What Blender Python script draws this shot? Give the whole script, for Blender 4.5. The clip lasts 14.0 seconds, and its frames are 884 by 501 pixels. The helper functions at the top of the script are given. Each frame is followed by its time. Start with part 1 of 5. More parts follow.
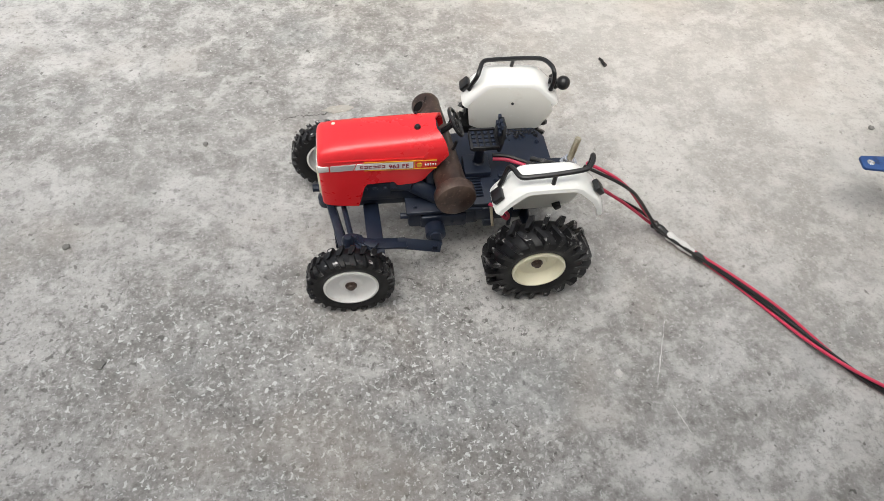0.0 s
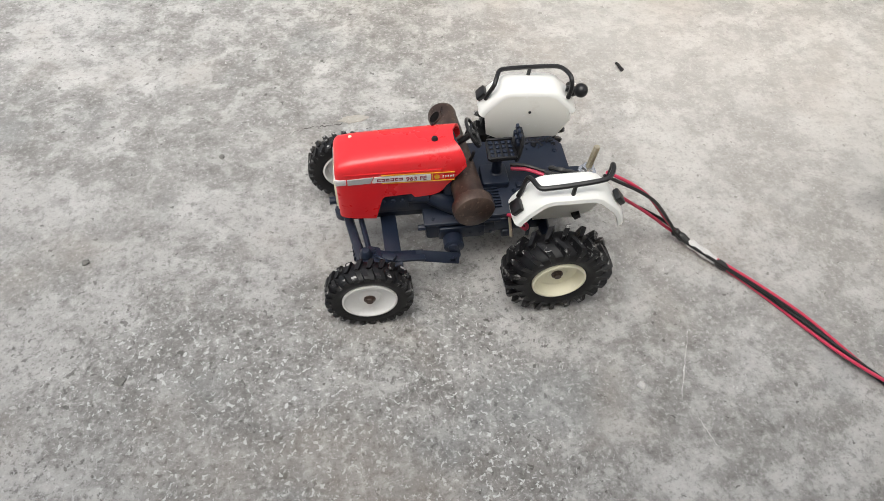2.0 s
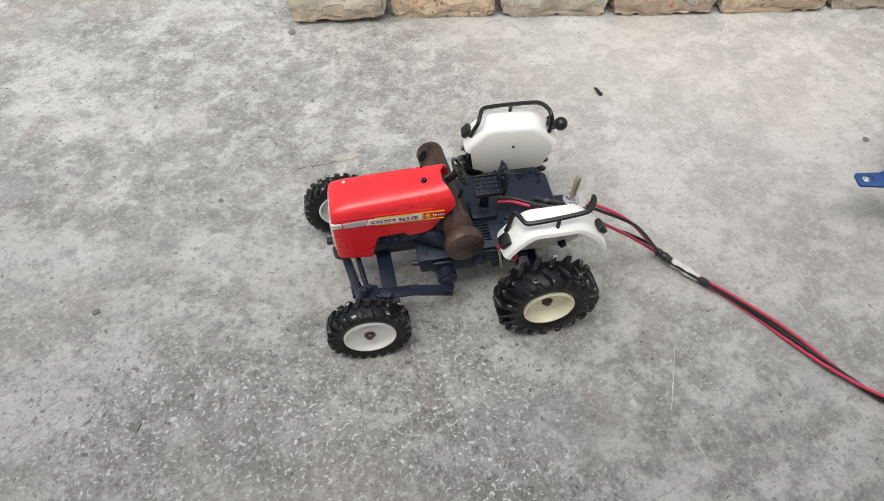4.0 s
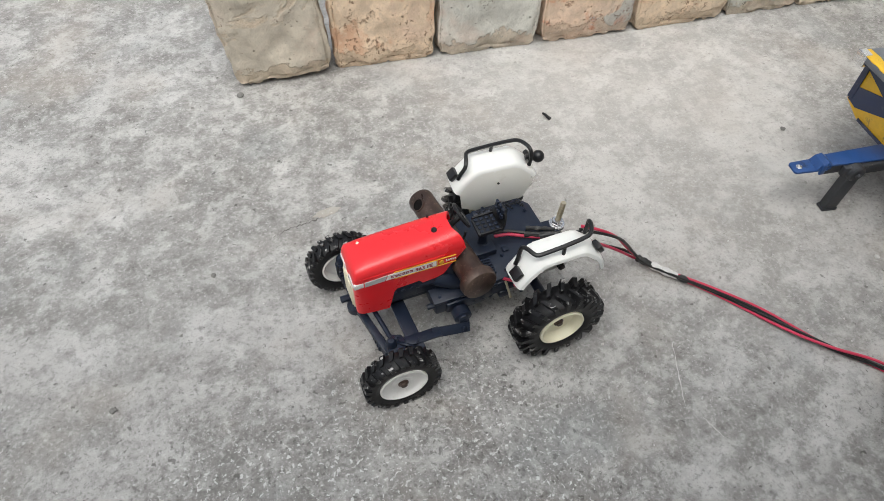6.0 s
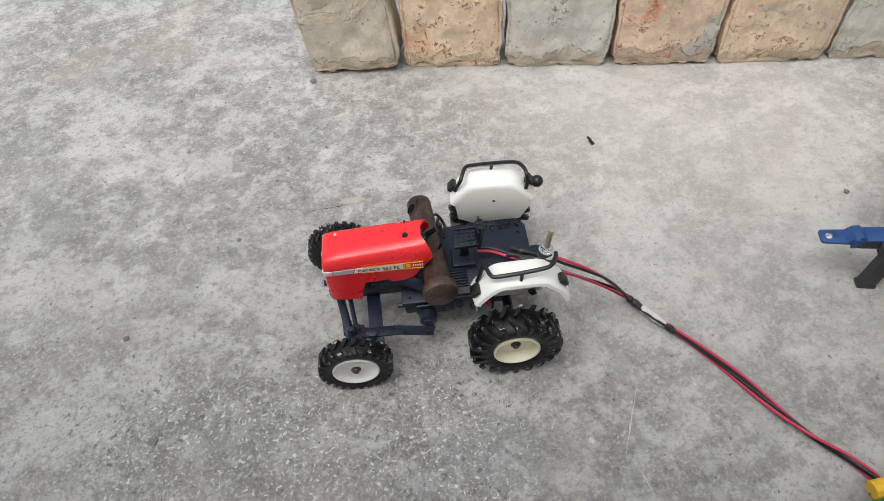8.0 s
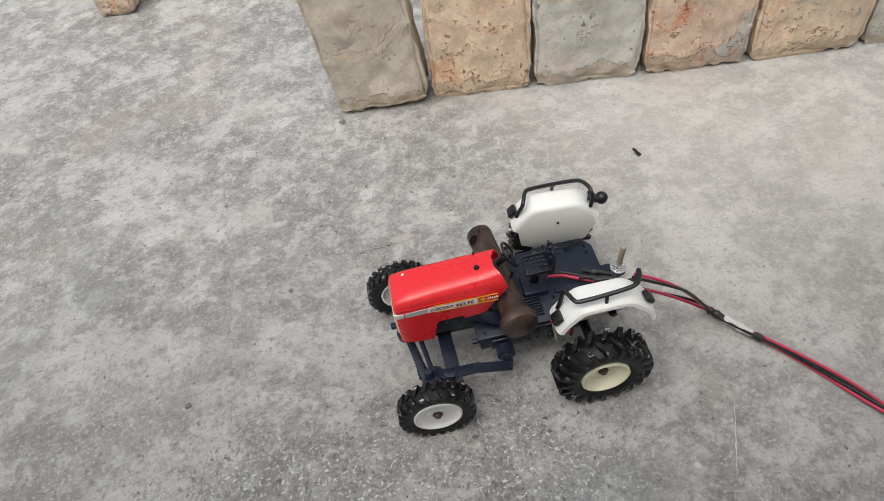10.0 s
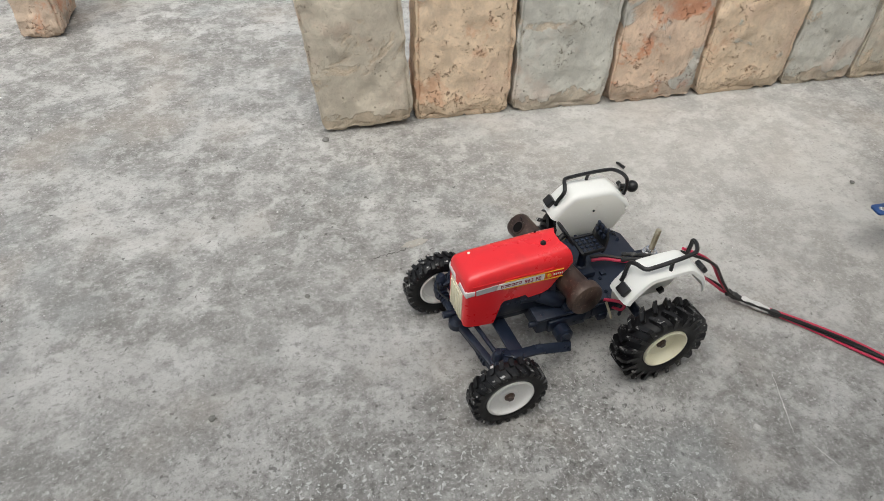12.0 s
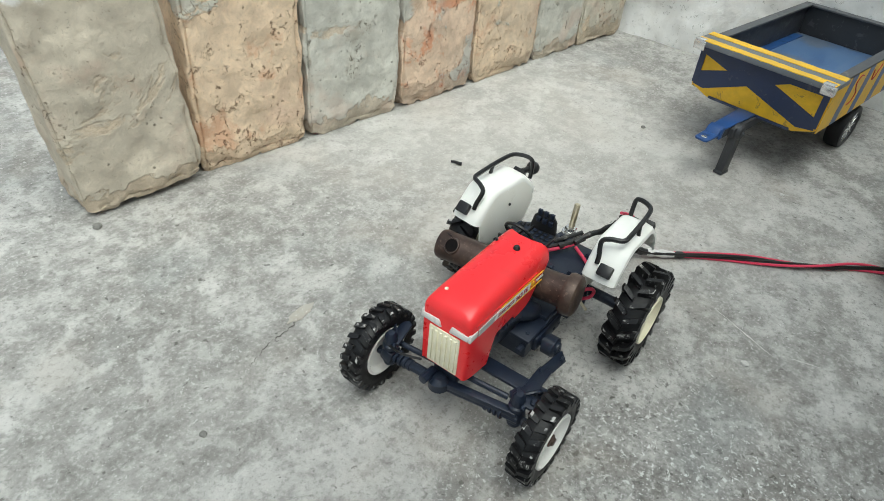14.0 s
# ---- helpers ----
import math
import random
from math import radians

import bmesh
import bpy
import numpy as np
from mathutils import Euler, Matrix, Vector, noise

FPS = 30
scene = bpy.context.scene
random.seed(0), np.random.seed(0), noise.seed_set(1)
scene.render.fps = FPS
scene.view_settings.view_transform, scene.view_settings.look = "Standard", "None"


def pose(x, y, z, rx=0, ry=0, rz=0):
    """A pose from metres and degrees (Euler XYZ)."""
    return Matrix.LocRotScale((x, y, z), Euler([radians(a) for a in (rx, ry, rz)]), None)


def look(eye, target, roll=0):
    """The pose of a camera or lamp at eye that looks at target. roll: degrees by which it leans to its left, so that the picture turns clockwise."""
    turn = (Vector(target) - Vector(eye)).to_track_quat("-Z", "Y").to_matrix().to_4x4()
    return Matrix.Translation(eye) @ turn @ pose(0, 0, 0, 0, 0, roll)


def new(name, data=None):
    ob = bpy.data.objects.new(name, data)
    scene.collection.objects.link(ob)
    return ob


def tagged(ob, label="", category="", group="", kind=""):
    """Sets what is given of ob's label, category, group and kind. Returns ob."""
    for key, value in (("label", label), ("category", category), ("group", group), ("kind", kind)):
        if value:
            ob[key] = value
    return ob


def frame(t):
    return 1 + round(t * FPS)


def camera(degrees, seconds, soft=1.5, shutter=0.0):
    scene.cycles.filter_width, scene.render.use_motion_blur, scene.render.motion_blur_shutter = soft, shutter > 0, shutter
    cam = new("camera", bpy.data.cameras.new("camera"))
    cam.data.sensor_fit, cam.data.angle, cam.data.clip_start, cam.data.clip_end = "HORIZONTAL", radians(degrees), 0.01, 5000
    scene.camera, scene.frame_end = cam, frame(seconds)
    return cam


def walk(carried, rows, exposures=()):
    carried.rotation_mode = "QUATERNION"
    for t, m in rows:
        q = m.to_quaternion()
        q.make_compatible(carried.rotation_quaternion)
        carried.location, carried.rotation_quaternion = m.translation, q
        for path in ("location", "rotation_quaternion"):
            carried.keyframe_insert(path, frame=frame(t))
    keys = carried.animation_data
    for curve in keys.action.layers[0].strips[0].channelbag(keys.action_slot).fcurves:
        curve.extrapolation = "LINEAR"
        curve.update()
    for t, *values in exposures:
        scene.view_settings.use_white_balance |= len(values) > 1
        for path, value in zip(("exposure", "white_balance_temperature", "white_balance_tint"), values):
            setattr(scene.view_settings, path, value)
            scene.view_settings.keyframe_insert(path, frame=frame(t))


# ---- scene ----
# All lengths of things are in model units of U metres; the tractor's wheelbase is 1.6 units.
U = 0.086
cam = camera(68.49, 14.0, soft=0.6)
PATH = [
    (0, (-0.0563, -0.3476, 0.4310), (0.0017, -0.0584, 0.0273), 4.93),
    (0.5, (-0.0550, -0.3417, 0.4322), (0.0027, -0.0489, 0.0311), 4.37),
    (1, (-0.0569, -0.3419, 0.4310), (-0.0028, -0.0509, 0.0281), 4.00),
    (1.5, (-0.0573, -0.3408, 0.4318), (-0.0062, -0.0506, 0.0279), 3.31),
    (2, (-0.0588, -0.3380, 0.4322), (-0.0111, -0.0470, 0.0285), 2.59),
    (2.2, (-0.0580, -0.3396, 0.4314), (-0.0099, -0.0481, 0.0280), 2.34),
    (4.3, (-0.0557, -0.3340, 0.4821), (-0.0009, -0.0366, 0.0838), -0.84),
    (4.5, (-0.0425, -0.3272, 0.5009), (0.0193, -0.0265, 0.1062), -1.47),
    (5, (-0.0515, -0.3039, 0.5004), (0.0565, -0.0166, 0.1057), 0.78),
    (5.5, (-0.0861, -0.2967, 0.5080), (0.0470, -0.0117, 0.1194), 2.46),
    (6, (-0.1330, -0.3141, 0.4991), (-0.0136, -0.0285, 0.1064), 1.10),
    (6.5, (-0.1304, -0.3253, 0.5040), (-0.0374, -0.0357, 0.1071), 3.19),
    (7, (-0.0749, -0.3424, 0.5140), (-0.0337, -0.0365, 0.1206), 0.33),
    (7.5, (-0.0150, -0.3528, 0.5176), (-0.0253, -0.0436, 0.1249), -5.49),
    (8, (0.0006, -0.3536, 0.5289), (0.0140, -0.0482, 0.1333), -4.50),
    (8.5, (0.0065, -0.3264, 0.5340), (0.0210, -0.0370, 0.1265), -6.64),
    (8.7, (0.0013, -0.3082, 0.5306), (0.0339, -0.0272, 0.1183), -6.04),
    (10.8, (-0.0756, -0.3514, 0.5118), (-0.0880, -0.0050, 0.1514), -14.92),
    (11, (-0.0825, -0.3576, 0.5095), (-0.1048, -0.0093, 0.1514), -14.80),
    (11.5, (-0.1490, -0.3779, 0.4808), (-0.1203, -0.0041, 0.1499), -8.13),
    (12, (-0.2261, -0.3395, 0.4600), (-0.0948, 0.0007, 0.1181), 1.58),
    (12.5, (-0.2818, -0.3062, 0.4334), (-0.0654, 0.0012, 0.1038), 3.97),
    (13, (-0.3142, -0.2477, 0.3966), (-0.0112, 0.0092, 0.0929), 4.60),
    (13.5, (-0.2886, -0.1947, 0.3950), (0.0323, 0.0387, 0.0909), 3.95),
    (14, (-0.3214, -0.1643, 0.3698), (0.0042, 0.0587, 0.0628), 5.46),
]
EXPOSURES = [(0.0, 0.49, 6500, 9), (2.2, 0.49, 6500, 9), (5.0, 0.33, 6350, 8), (8.5, 0.24, 6400, 9), (11.0, 0.09, 6500, 10), (11.7, 0.09, 6500, 9), (12.6, 0.25, 6350, 3), (14.0, 0.35, 6250, -1)]
walk(cam, [(t, look(eye, target, roll)) for t, eye, target, roll in PATH], EXPOSURES)

# ---- sky and sun: soft, hazy daylight ----
world = bpy.data.worlds.new("sky")
scene.world = world
world.use_nodes = True
wn = world.node_tree
sky = wn.nodes.new("ShaderNodeTexSky")
sky.sky_type = "NISHITA"
sky.sun_disc = False
sky.sun_elevation = radians(68)
sky.sun_rotation = radians(-146)
sky.air_density, sky.dust_density, sky.ozone_density = 1.0, 4.0, 1.0
haze = wn.nodes.new("ShaderNodeHueSaturation")
haze.inputs["Saturation"].default_value = 0.35
wn.links.new(sky.outputs["Color"], haze.inputs["Color"])
wn.links.new(haze.outputs["Color"], wn.nodes["Background"].inputs["Color"])
wn.nodes["Background"].inputs["Strength"].default_value = 0.135
sun_data = bpy.data.lights.new("sun", "SUN")
sun_data.energy, sun_data.angle, sun_data.color = 1.95, radians(60), (1.0, 0.965, 0.91)
sun = new("sun", sun_data)
sun.matrix_world = look((-1.2, -1.8, 5), (0, 0, 0))

# ---- materials ----


class Mat:
    """A node material with short ways to make its nodes."""

    def __init__(self, name, rough=0.5, metal=0.0, spec=0.5):
        self.m = bpy.data.materials.new(name)
        self.m.use_nodes = True
        self.t = self.m.node_tree
        self.b = self.t.nodes["Principled BSDF"]
        self.b.inputs["Roughness"].default_value = rough
        self.b.inputs["Metallic"].default_value = metal
        self.b.inputs["Specular IOR Level"].default_value = spec
        self.co = self.own = self.t.nodes.new("ShaderNodeTexCoord").outputs["Object"]

    def put(self, value, socket):
        if hasattr(value, "is_output"):
            self.t.links.new(value, socket)
        else:
            socket.default_value = value

    def noise(self, scale, detail=4.0, rough=0.55, warp=0.0, co=None):
        n = self.t.nodes.new("ShaderNodeTexNoise")
        n.inputs["Scale"].default_value = scale
        n.inputs["Detail"].default_value = detail
        n.inputs["Roughness"].default_value = rough
        n.inputs["Distortion"].default_value = warp
        self.t.links.new(co or self.co, n.inputs["Vector"])
        return n.outputs["Fac"]

    def voronoi(self, scale, feature="F1", co=None):
        n = self.t.nodes.new("ShaderNodeTexVoronoi")
        n.feature = feature
        n.inputs["Scale"].default_value = scale
        self.t.links.new(co or self.co, n.inputs["Vector"])
        return n.outputs["Distance"]

    def shift(self, amount):
        """Coordinates moved by the object's random number, so that alike things differ."""
        info = self.t.nodes.new("ShaderNodeObjectInfo")
        mul = self.t.nodes.new("ShaderNodeMath")
        mul.operation = "MULTIPLY"
        self.t.links.new(info.outputs["Random"], mul.inputs[0])
        mul.inputs[1].default_value = amount
        add = self.t.nodes.new("ShaderNodeVectorMath")
        self.t.links.new(self.co, add.inputs[0])
        self.t.links.new(mul.outputs[0], add.inputs[1])
        self.co = add.outputs[0]
        return info.outputs["Random"]

    def turned(self, angle):
        """The coordinates turned about z."""
        n = self.t.nodes.new("ShaderNodeVectorRotate")
        n.rotation_type = "Z_AXIS"
        n.inputs["Angle"].default_value = angle
        self.t.links.new(self.co, n.inputs["Vector"])
        return n.outputs["Vector"]

    def pulled(self, angle, squeeze):
        """The coordinates turned about z and drawn out along one way, for trowel marks."""
        n = self.t.nodes.new("ShaderNodeMapping")
        n.vector_type = "TEXTURE"
        n.inputs["Rotation"].default_value[2] = angle
        n.inputs["Scale"].default_value = (1.0 / squeeze**0.5, squeeze**0.5, 1.0)
        self.t.links.new(self.co, n.inputs["Vector"])
        return n.outputs["Vector"]

    def ramp(self, fac, stops):
        n = self.t.nodes.new("ShaderNodeValToRGB")
        el = n.color_ramp.elements
        while len(el) < len(stops):
            el.new(0.5)
        for e, (p, c) in zip(el, stops):
            e.position = p
            e.color = (*c, 1) if len(c) == 3 else c
        self.t.links.new(fac, n.inputs["Fac"])
        return n.outputs["Color"]

    def step(self, fac, lo, hi):
        n = self.t.nodes.new("ShaderNodeMapRange")
        n.interpolation_type = "SMOOTHSTEP"
        self.t.links.new(fac, n.inputs["Value"])
        n.inputs["From Min"].default_value, n.inputs["From Max"].default_value = lo, hi
        return n.outputs["Result"]

    def mix(self, fac, a, b, kind="MIX"):
        n = self.t.nodes.new("ShaderNodeMix")
        n.data_type, n.blend_type = "RGBA", kind
        self.put(fac, n.inputs["Factor"])
        self.put((*a, 1) if isinstance(a, tuple) else a, n.inputs["A"])
        self.put((*b, 1) if isinstance(b, tuple) else b, n.inputs["B"])
        return n.outputs["Result"]

    def math(self, kind, a, b):
        n = self.t.nodes.new("ShaderNodeMath")
        n.operation = kind
        self.put(a, n.inputs[0])
        self.put(b, n.inputs[1])
        return n.outputs[0]

    def bump(self, height, strength=0.3, distance=0.001):
        n = self.t.nodes.new("ShaderNodeBump")
        n.inputs["Strength"].default_value = strength
        n.inputs["Distance"].default_value = distance
        self.t.links.new(height, n.inputs["Height"])
        self.t.links.new(n.outputs["Normal"], self.b.inputs["Normal"])

    def color(self, c):
        self.put((*c, 1) if isinstance(c, tuple) else c, self.b.inputs["Base Color"])

    def rough(self, v):
        self.put(v, self.b.inputs["Roughness"])


def concrete():
    """A worn yard slab: grey mortar under torn, pale cement skin, with soft stains, chips and pits."""
    m = Mat("concrete", 0.8, spec=0.4)
    drag = m.pulled(0.35, 0.82)
    base = m.noise(7, 6, 0.6, 0.2)
    patch = m.noise(7.5, 10, 0.62, 0.25, co=drag)
    small = m.noise(26, 9, 0.64, 0.3, co=drag)
    soft = m.noise(52, 5, 0.60, 0.3, co=m.turned(0.5))
    fine = m.noise(165, 5, 0.68, 0.2)
    grit = m.noise(360, 3, 0.6)
    drift = m.noise(2.6, 4, 0.55, 0.3, co=m.turned(2.1))
    c = m.ramp(base, [(0.30, (0.225, 0.218, 0.206)), (0.46, (0.265, 0.258, 0.245)), (0.58, (0.315, 0.308, 0.294)), (0.72, (0.385, 0.377, 0.36))])
    # pale cement skin in large torn sheets and in small rags
    sheet = m.step(m.math("ADD", patch, m.math("MULTIPLY", m.math("SUBTRACT", small, 0.5), 0.35)), 0.50, 0.585)
    c = m.mix(m.math("MULTIPLY", sheet, 0.58), c, (0.53, 0.523, 0.503))
    rag = m.math("MULTIPLY", m.step(small, 0.52, 0.62), m.step(drift, 0.34, 0.60))
    c = m.mix(m.math("MULTIPLY", rag, 0.48), c, (0.63, 0.627, 0.61))
    # bare darker mortar where the skin is gone
    bare = m.math("MULTIPLY", m.step(small, 0.50, 0.40), m.step(patch, 0.53, 0.45))
    c = m.mix(m.math("MULTIPLY", bare, 0.46), c, (0.165, 0.16, 0.15))
    # the ground before the tractor is worn to the grit
    gone = m.t.nodes.new("ShaderNodeVectorMath")
    gone.operation = "DISTANCE"
    m.t.links.new(m.co, gone.inputs[0])
    gone.inputs[1].default_value = (-2.4 * U, -2.6 * U, 0)
    raw = m.step(m.math("ADD", gone.outputs["Value"], m.math("MULTIPLY", m.math("SUBTRACT", drift, 0.5), 0.5)), 0.36, 0.14)
    wear = m.math("ADD", m.math("MULTIPLY", raw, 0.6), 0.95)
    # soft spots a centimetre wide
    c = m.mix(m.math("MULTIPLY", m.step(soft, 0.50, 0.64), 0.52), c, (0.50, 0.493, 0.475))
    c = m.mix(m.math("MULTIPLY", m.step(soft, 0.48, 0.36), 0.40), c, (0.165, 0.158, 0.147))
    c = m.mix(m.math("MULTIPLY", m.step(fine, 0.53, 0.65), m.math("MULTIPLY", wear, 0.48)), c, (0.54, 0.53, 0.51))
    c = m.mix(m.math("MULTIPLY", m.step(fine, 0.47, 0.35), m.math("MULTIPLY", wear, 0.48)), c, (0.125, 0.12, 0.11))
    c = m.mix(m.math("MULTIPLY", m.step(grit, 0.55, 0.67), m.math("MULTIPLY", wear, 0.32)), c, (0.58, 0.56, 0.54))
    c = m.mix(m.math("MULTIPLY", m.step(grit, 0.45, 0.33), m.math("MULTIPLY", wear, 0.32)), c, (0.10, 0.096, 0.088))
    # white chips and dark pits in the bare parts
    chip = m.noise(270, 4, 0.55, 0.5, co=m.turned(2.6))
    chips = m.step(m.math("ADD", chip, m.math("MULTIPLY", raw, 0.04)), 0.63, 0.67)
    c = m.mix(m.math("MULTIPLY", chips, m.math("ADD", m.math("MULTIPLY", m.step(patch, 0.56, 0.44), 0.4), m.math("MULTIPLY", raw, 0.45))), c, (0.72, 0.73, 0.715))
    pock = m.step(m.math("SUBTRACT", m.noise(150, 3, 0.5, 0.3, co=m.turned(0.7)), m.math("MULTIPLY", raw, 0.03)), 0.325, 0.285)
    c = m.mix(m.math("MULTIPLY", pock, 0.7), c, (0.07, 0.065, 0.058))
    # rust-brown and slate tints
    c = m.mix(m.math("MULTIPLY", m.step(m.noise(6.5, 4, 0.55, co=m.turned(1.7)), 0.50, 0.68), 0.30), c, (0.38, 0.325, 0.27))
    c = m.mix(m.math("MULTIPLY", m.step(m.noise(8.5, 4, 0.55, co=m.turned(1.1)), 0.53, 0.68), 0.26), c, (0.27, 0.29, 0.292))
    # brightness falloff put into the colour: paler far and right, darker left
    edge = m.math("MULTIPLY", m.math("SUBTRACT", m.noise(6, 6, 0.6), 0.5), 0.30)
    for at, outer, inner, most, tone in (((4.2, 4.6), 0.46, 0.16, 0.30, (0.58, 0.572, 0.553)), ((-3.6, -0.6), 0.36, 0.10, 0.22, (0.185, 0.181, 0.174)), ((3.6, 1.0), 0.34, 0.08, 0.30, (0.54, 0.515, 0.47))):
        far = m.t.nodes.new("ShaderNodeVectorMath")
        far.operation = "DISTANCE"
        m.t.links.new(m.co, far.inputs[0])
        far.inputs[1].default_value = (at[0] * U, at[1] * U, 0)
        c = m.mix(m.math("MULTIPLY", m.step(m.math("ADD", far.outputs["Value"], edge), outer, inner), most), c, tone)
    m.color(c)
    m.rough(m.ramp(base, [(0.3, (0.75,) * 3), (0.7, (0.55,) * 3)]))
    h = m.math("ADD", m.math("MULTIPLY", fine, 0.9), m.math("ADD", m.math("MULTIPLY", grit, 0.35), m.math("MULTIPLY", sheet, 0.5)))
    h = m.math("ADD", h, m.math("MULTIPLY", chips, m.math("MULTIPLY", raw, 0.9)))
    m.bump(m.math("SUBTRACT", h, m.math("MULTIPLY", pock, 0.7)), 0.5, 0.0018)
    return m.m


def plastic(name, base, rough, dirt=(0.05, 0.045, 0.04), amount=0.15, scale=60, spec=0.5, vary=0.0):
    m = Mat(name, rough, spec=spec)
    if vary:
        m.shift(vary)
    wear = m.noise(scale, 6, 0.65, 0.3)
    fine = m.noise(scale * 9, 3, 0.6)
    c = m.mix(m.math("MULTIPLY", m.step(wear, 0.55, 0.78), amount), base, dirt)
    c = m.mix(m.math("MULTIPLY", m.step(fine, 0.62, 0.74), amount * 0.8), c, tuple(min(1, v * 1.7 + 0.02) for v in base))
    m.color(c)
    m.rough(m.ramp(wear, [(0.3, (rough * 0.8,) * 3), (0.75, (min(1, rough * 1.45),) * 3)]))
    m.bump(m.math("ADD", wear, m.math("MULTIPLY", fine, 0.3)), 0.12, 0.0006)
    return m.m


def scuffed_rubber():
    """Black rubber rubbed pale in patches that differ from bar to bar."""
    m = Mat("scuffed_rubber", 0.45, spec=0.35)
    m.shift(19.0)
    n = m.noise(110, 5, 0.6, 0.3)
    m.color(m.mix(m.step(n, 0.53, 0.60), (0.010, 0.010, 0.011), (0.44, 0.43, 0.415)))
    m.bump(n, 0.2, 0.0006)
    return m.m


def rusty(name, a, b, c3, rough=0.45, metal=0.5):
    m = Mat(name, rough, metal)
    n = m.noise(45, 7, 0.65, 0.5)
    f = m.noise(300, 4, 0.6)
    c = m.ramp(n, [(0.3, a), (0.5, b), (0.68, c3)])
    c = m.mix(m.math("MULTIPLY", m.step(f, 0.58, 0.7), 0.5), c, tuple(v * 2.0 for v in c3))
    m.color(c)
    m.rough(m.ramp(n, [(0.3, (rough * 0.7,) * 3), (0.7, (min(1, rough * 1.5),) * 3)]))
    m.bump(m.math("ADD", n, m.math("MULTIPLY", f, 0.4)), 0.3, 0.0008)
    return m.m


def brick_face(name, ground, patch, spots, edge, cover, torn_from=0.44, spots_from=0.56, lime=0.0):
    """An old brick smeared with cement: skins of wash over clay, with torn pits, short cracks and chips."""
    m = Mat(name, 0.92, spec=0.2)
    m.shift(37.0)
    a = m.noise(11, 7, 0.62, 0.5)
    b = m.noise(42, 7, 0.7, 0.3)
    f = m.noise(260, 5, 0.7)
    skin = m.step(m.math("ADD", a, m.math("MULTIPLY", m.math("SUBTRACT", b, 0.5), 0.10)), cover, cover + 0.045)
    c = m.mix(m.step(b, 0.32, 0.68), tuple(v * 0.84 for v in ground), tuple(v * 1.2 for v in ground))
    wash = m.mix(m.step(b, 0.35, 0.65), tuple(v * 0.88 for v in patch), tuple(v * 1.14 for v in patch))
    c = m.mix(m.math("MULTIPLY", skin, 0.9), c, wash)
    # a darker line follows the border of the skin
    skin_border = m.math("MULTIPLY", m.step(a, cover - 0.02, cover), m.step(a, cover + 0.012, cover))
    c = m.mix(m.math("MULTIPLY", skin_border, 0.22), c, edge)
    stain = m.noise(19, 5, 0.65, 0.4, co=m.turned(0.9))
    c = m.mix(m.math("MULTIPLY", m.step(stain, spots_from, spots_from + 0.13), 0.78), c, spots)
    split = m.t.nodes.new("ShaderNodeSeparateXYZ")
    m.t.links.new(m.own, split.inputs[0])
    foot = m.step(m.math("ADD", split.outputs["Z"], m.math("MULTIPLY", m.math("SUBTRACT", m.noise(26, 6, 0.65), 0.5), 0.09)), 0.022, 0.018)
    c = m.mix(m.math("MULTIPLY", foot, 0.85), c, m.mix(m.step(b, 0.4, 0.62), tuple(v * 0.72 for v in ground), ground))
    pink = m.noise(15, 4, 0.6, 0.3, co=m.turned(2.4))
    c = m.mix(m.math("MULTIPLY", m.step(pink, 0.54, 0.70), 0.38), c, (0.60, 0.42, 0.33))
    c = m.mix(m.math("MULTIPLY", m.step(m.noise(7, 4, 0.6), 0.46, 0.68), 0.28), c, tuple(v * 0.66 for v in patch))
    c = m.mix(m.math("MULTIPLY", m.step(f, 0.42, 0.28), 0.4), c, edge)
    c = m.mix(m.math("MULTIPLY", m.step(f, 0.58, 0.75), 0.4), c, (0.72, 0.67, 0.58))
    torn = m.noise(85, 5, 0.62, 0.6, co=m.turned(0.3))
    near = m.math("SUBTRACT", torn, 0.5)
    near = m.math("ABSOLUTE", near, 0.0)
    line = m.math("MULTIPLY", m.step(m.math("SUBTRACT", near, m.math("MULTIPLY", m.math("SUBTRACT", b, 0.5), 0.09)), 0.026, 0.004), m.step(stain, torn_from, torn_from + 0.10))
    line = m.math("MULTIPLY", line, m.step(m.noise(150, 3, 0.6, 0.5, co=m.turned(1.9)), 0.49, 0.56))
    hole = m.math("MULTIPLY", m.step(m.voronoi(105), 0.2, 0.08), m.step(b, 0.52, 0.60))
    dark = m.math("MAXIMUM", m.math("MULTIPLY", hole, 0.8), m.math("MULTIPLY", line, m.step(b, 0.46, 0.54)))
    c = m.mix(m.math("MULTIPLY", dark, 0.75), c, edge)
    if lime:
        head = m.math("ADD", split.outputs["Z"], m.math("MULTIPLY", m.math("SUBTRACT", m.noise(22, 6, 0.65, 0.3), 0.5), 0.07))
        c = m.mix(m.math("MULTIPLY", m.step(head, lime, lime + 0.008), 0.85), c, (0.80, 0.79, 0.77))
    m.color(c)
    h = m.math("ADD", b, m.math("MULTIPLY", f, 0.3))
    h = m.math("SUBTRACT", m.math("ADD", h, m.math("MULTIPLY", skin, 0.4)), m.math("MULTIPLY", foot, 0.5))
    m.bump(m.math("SUBTRACT", h, m.math("MULTIPLY", dark, 1.1)), 0.9, 0.0028)
    return m.m


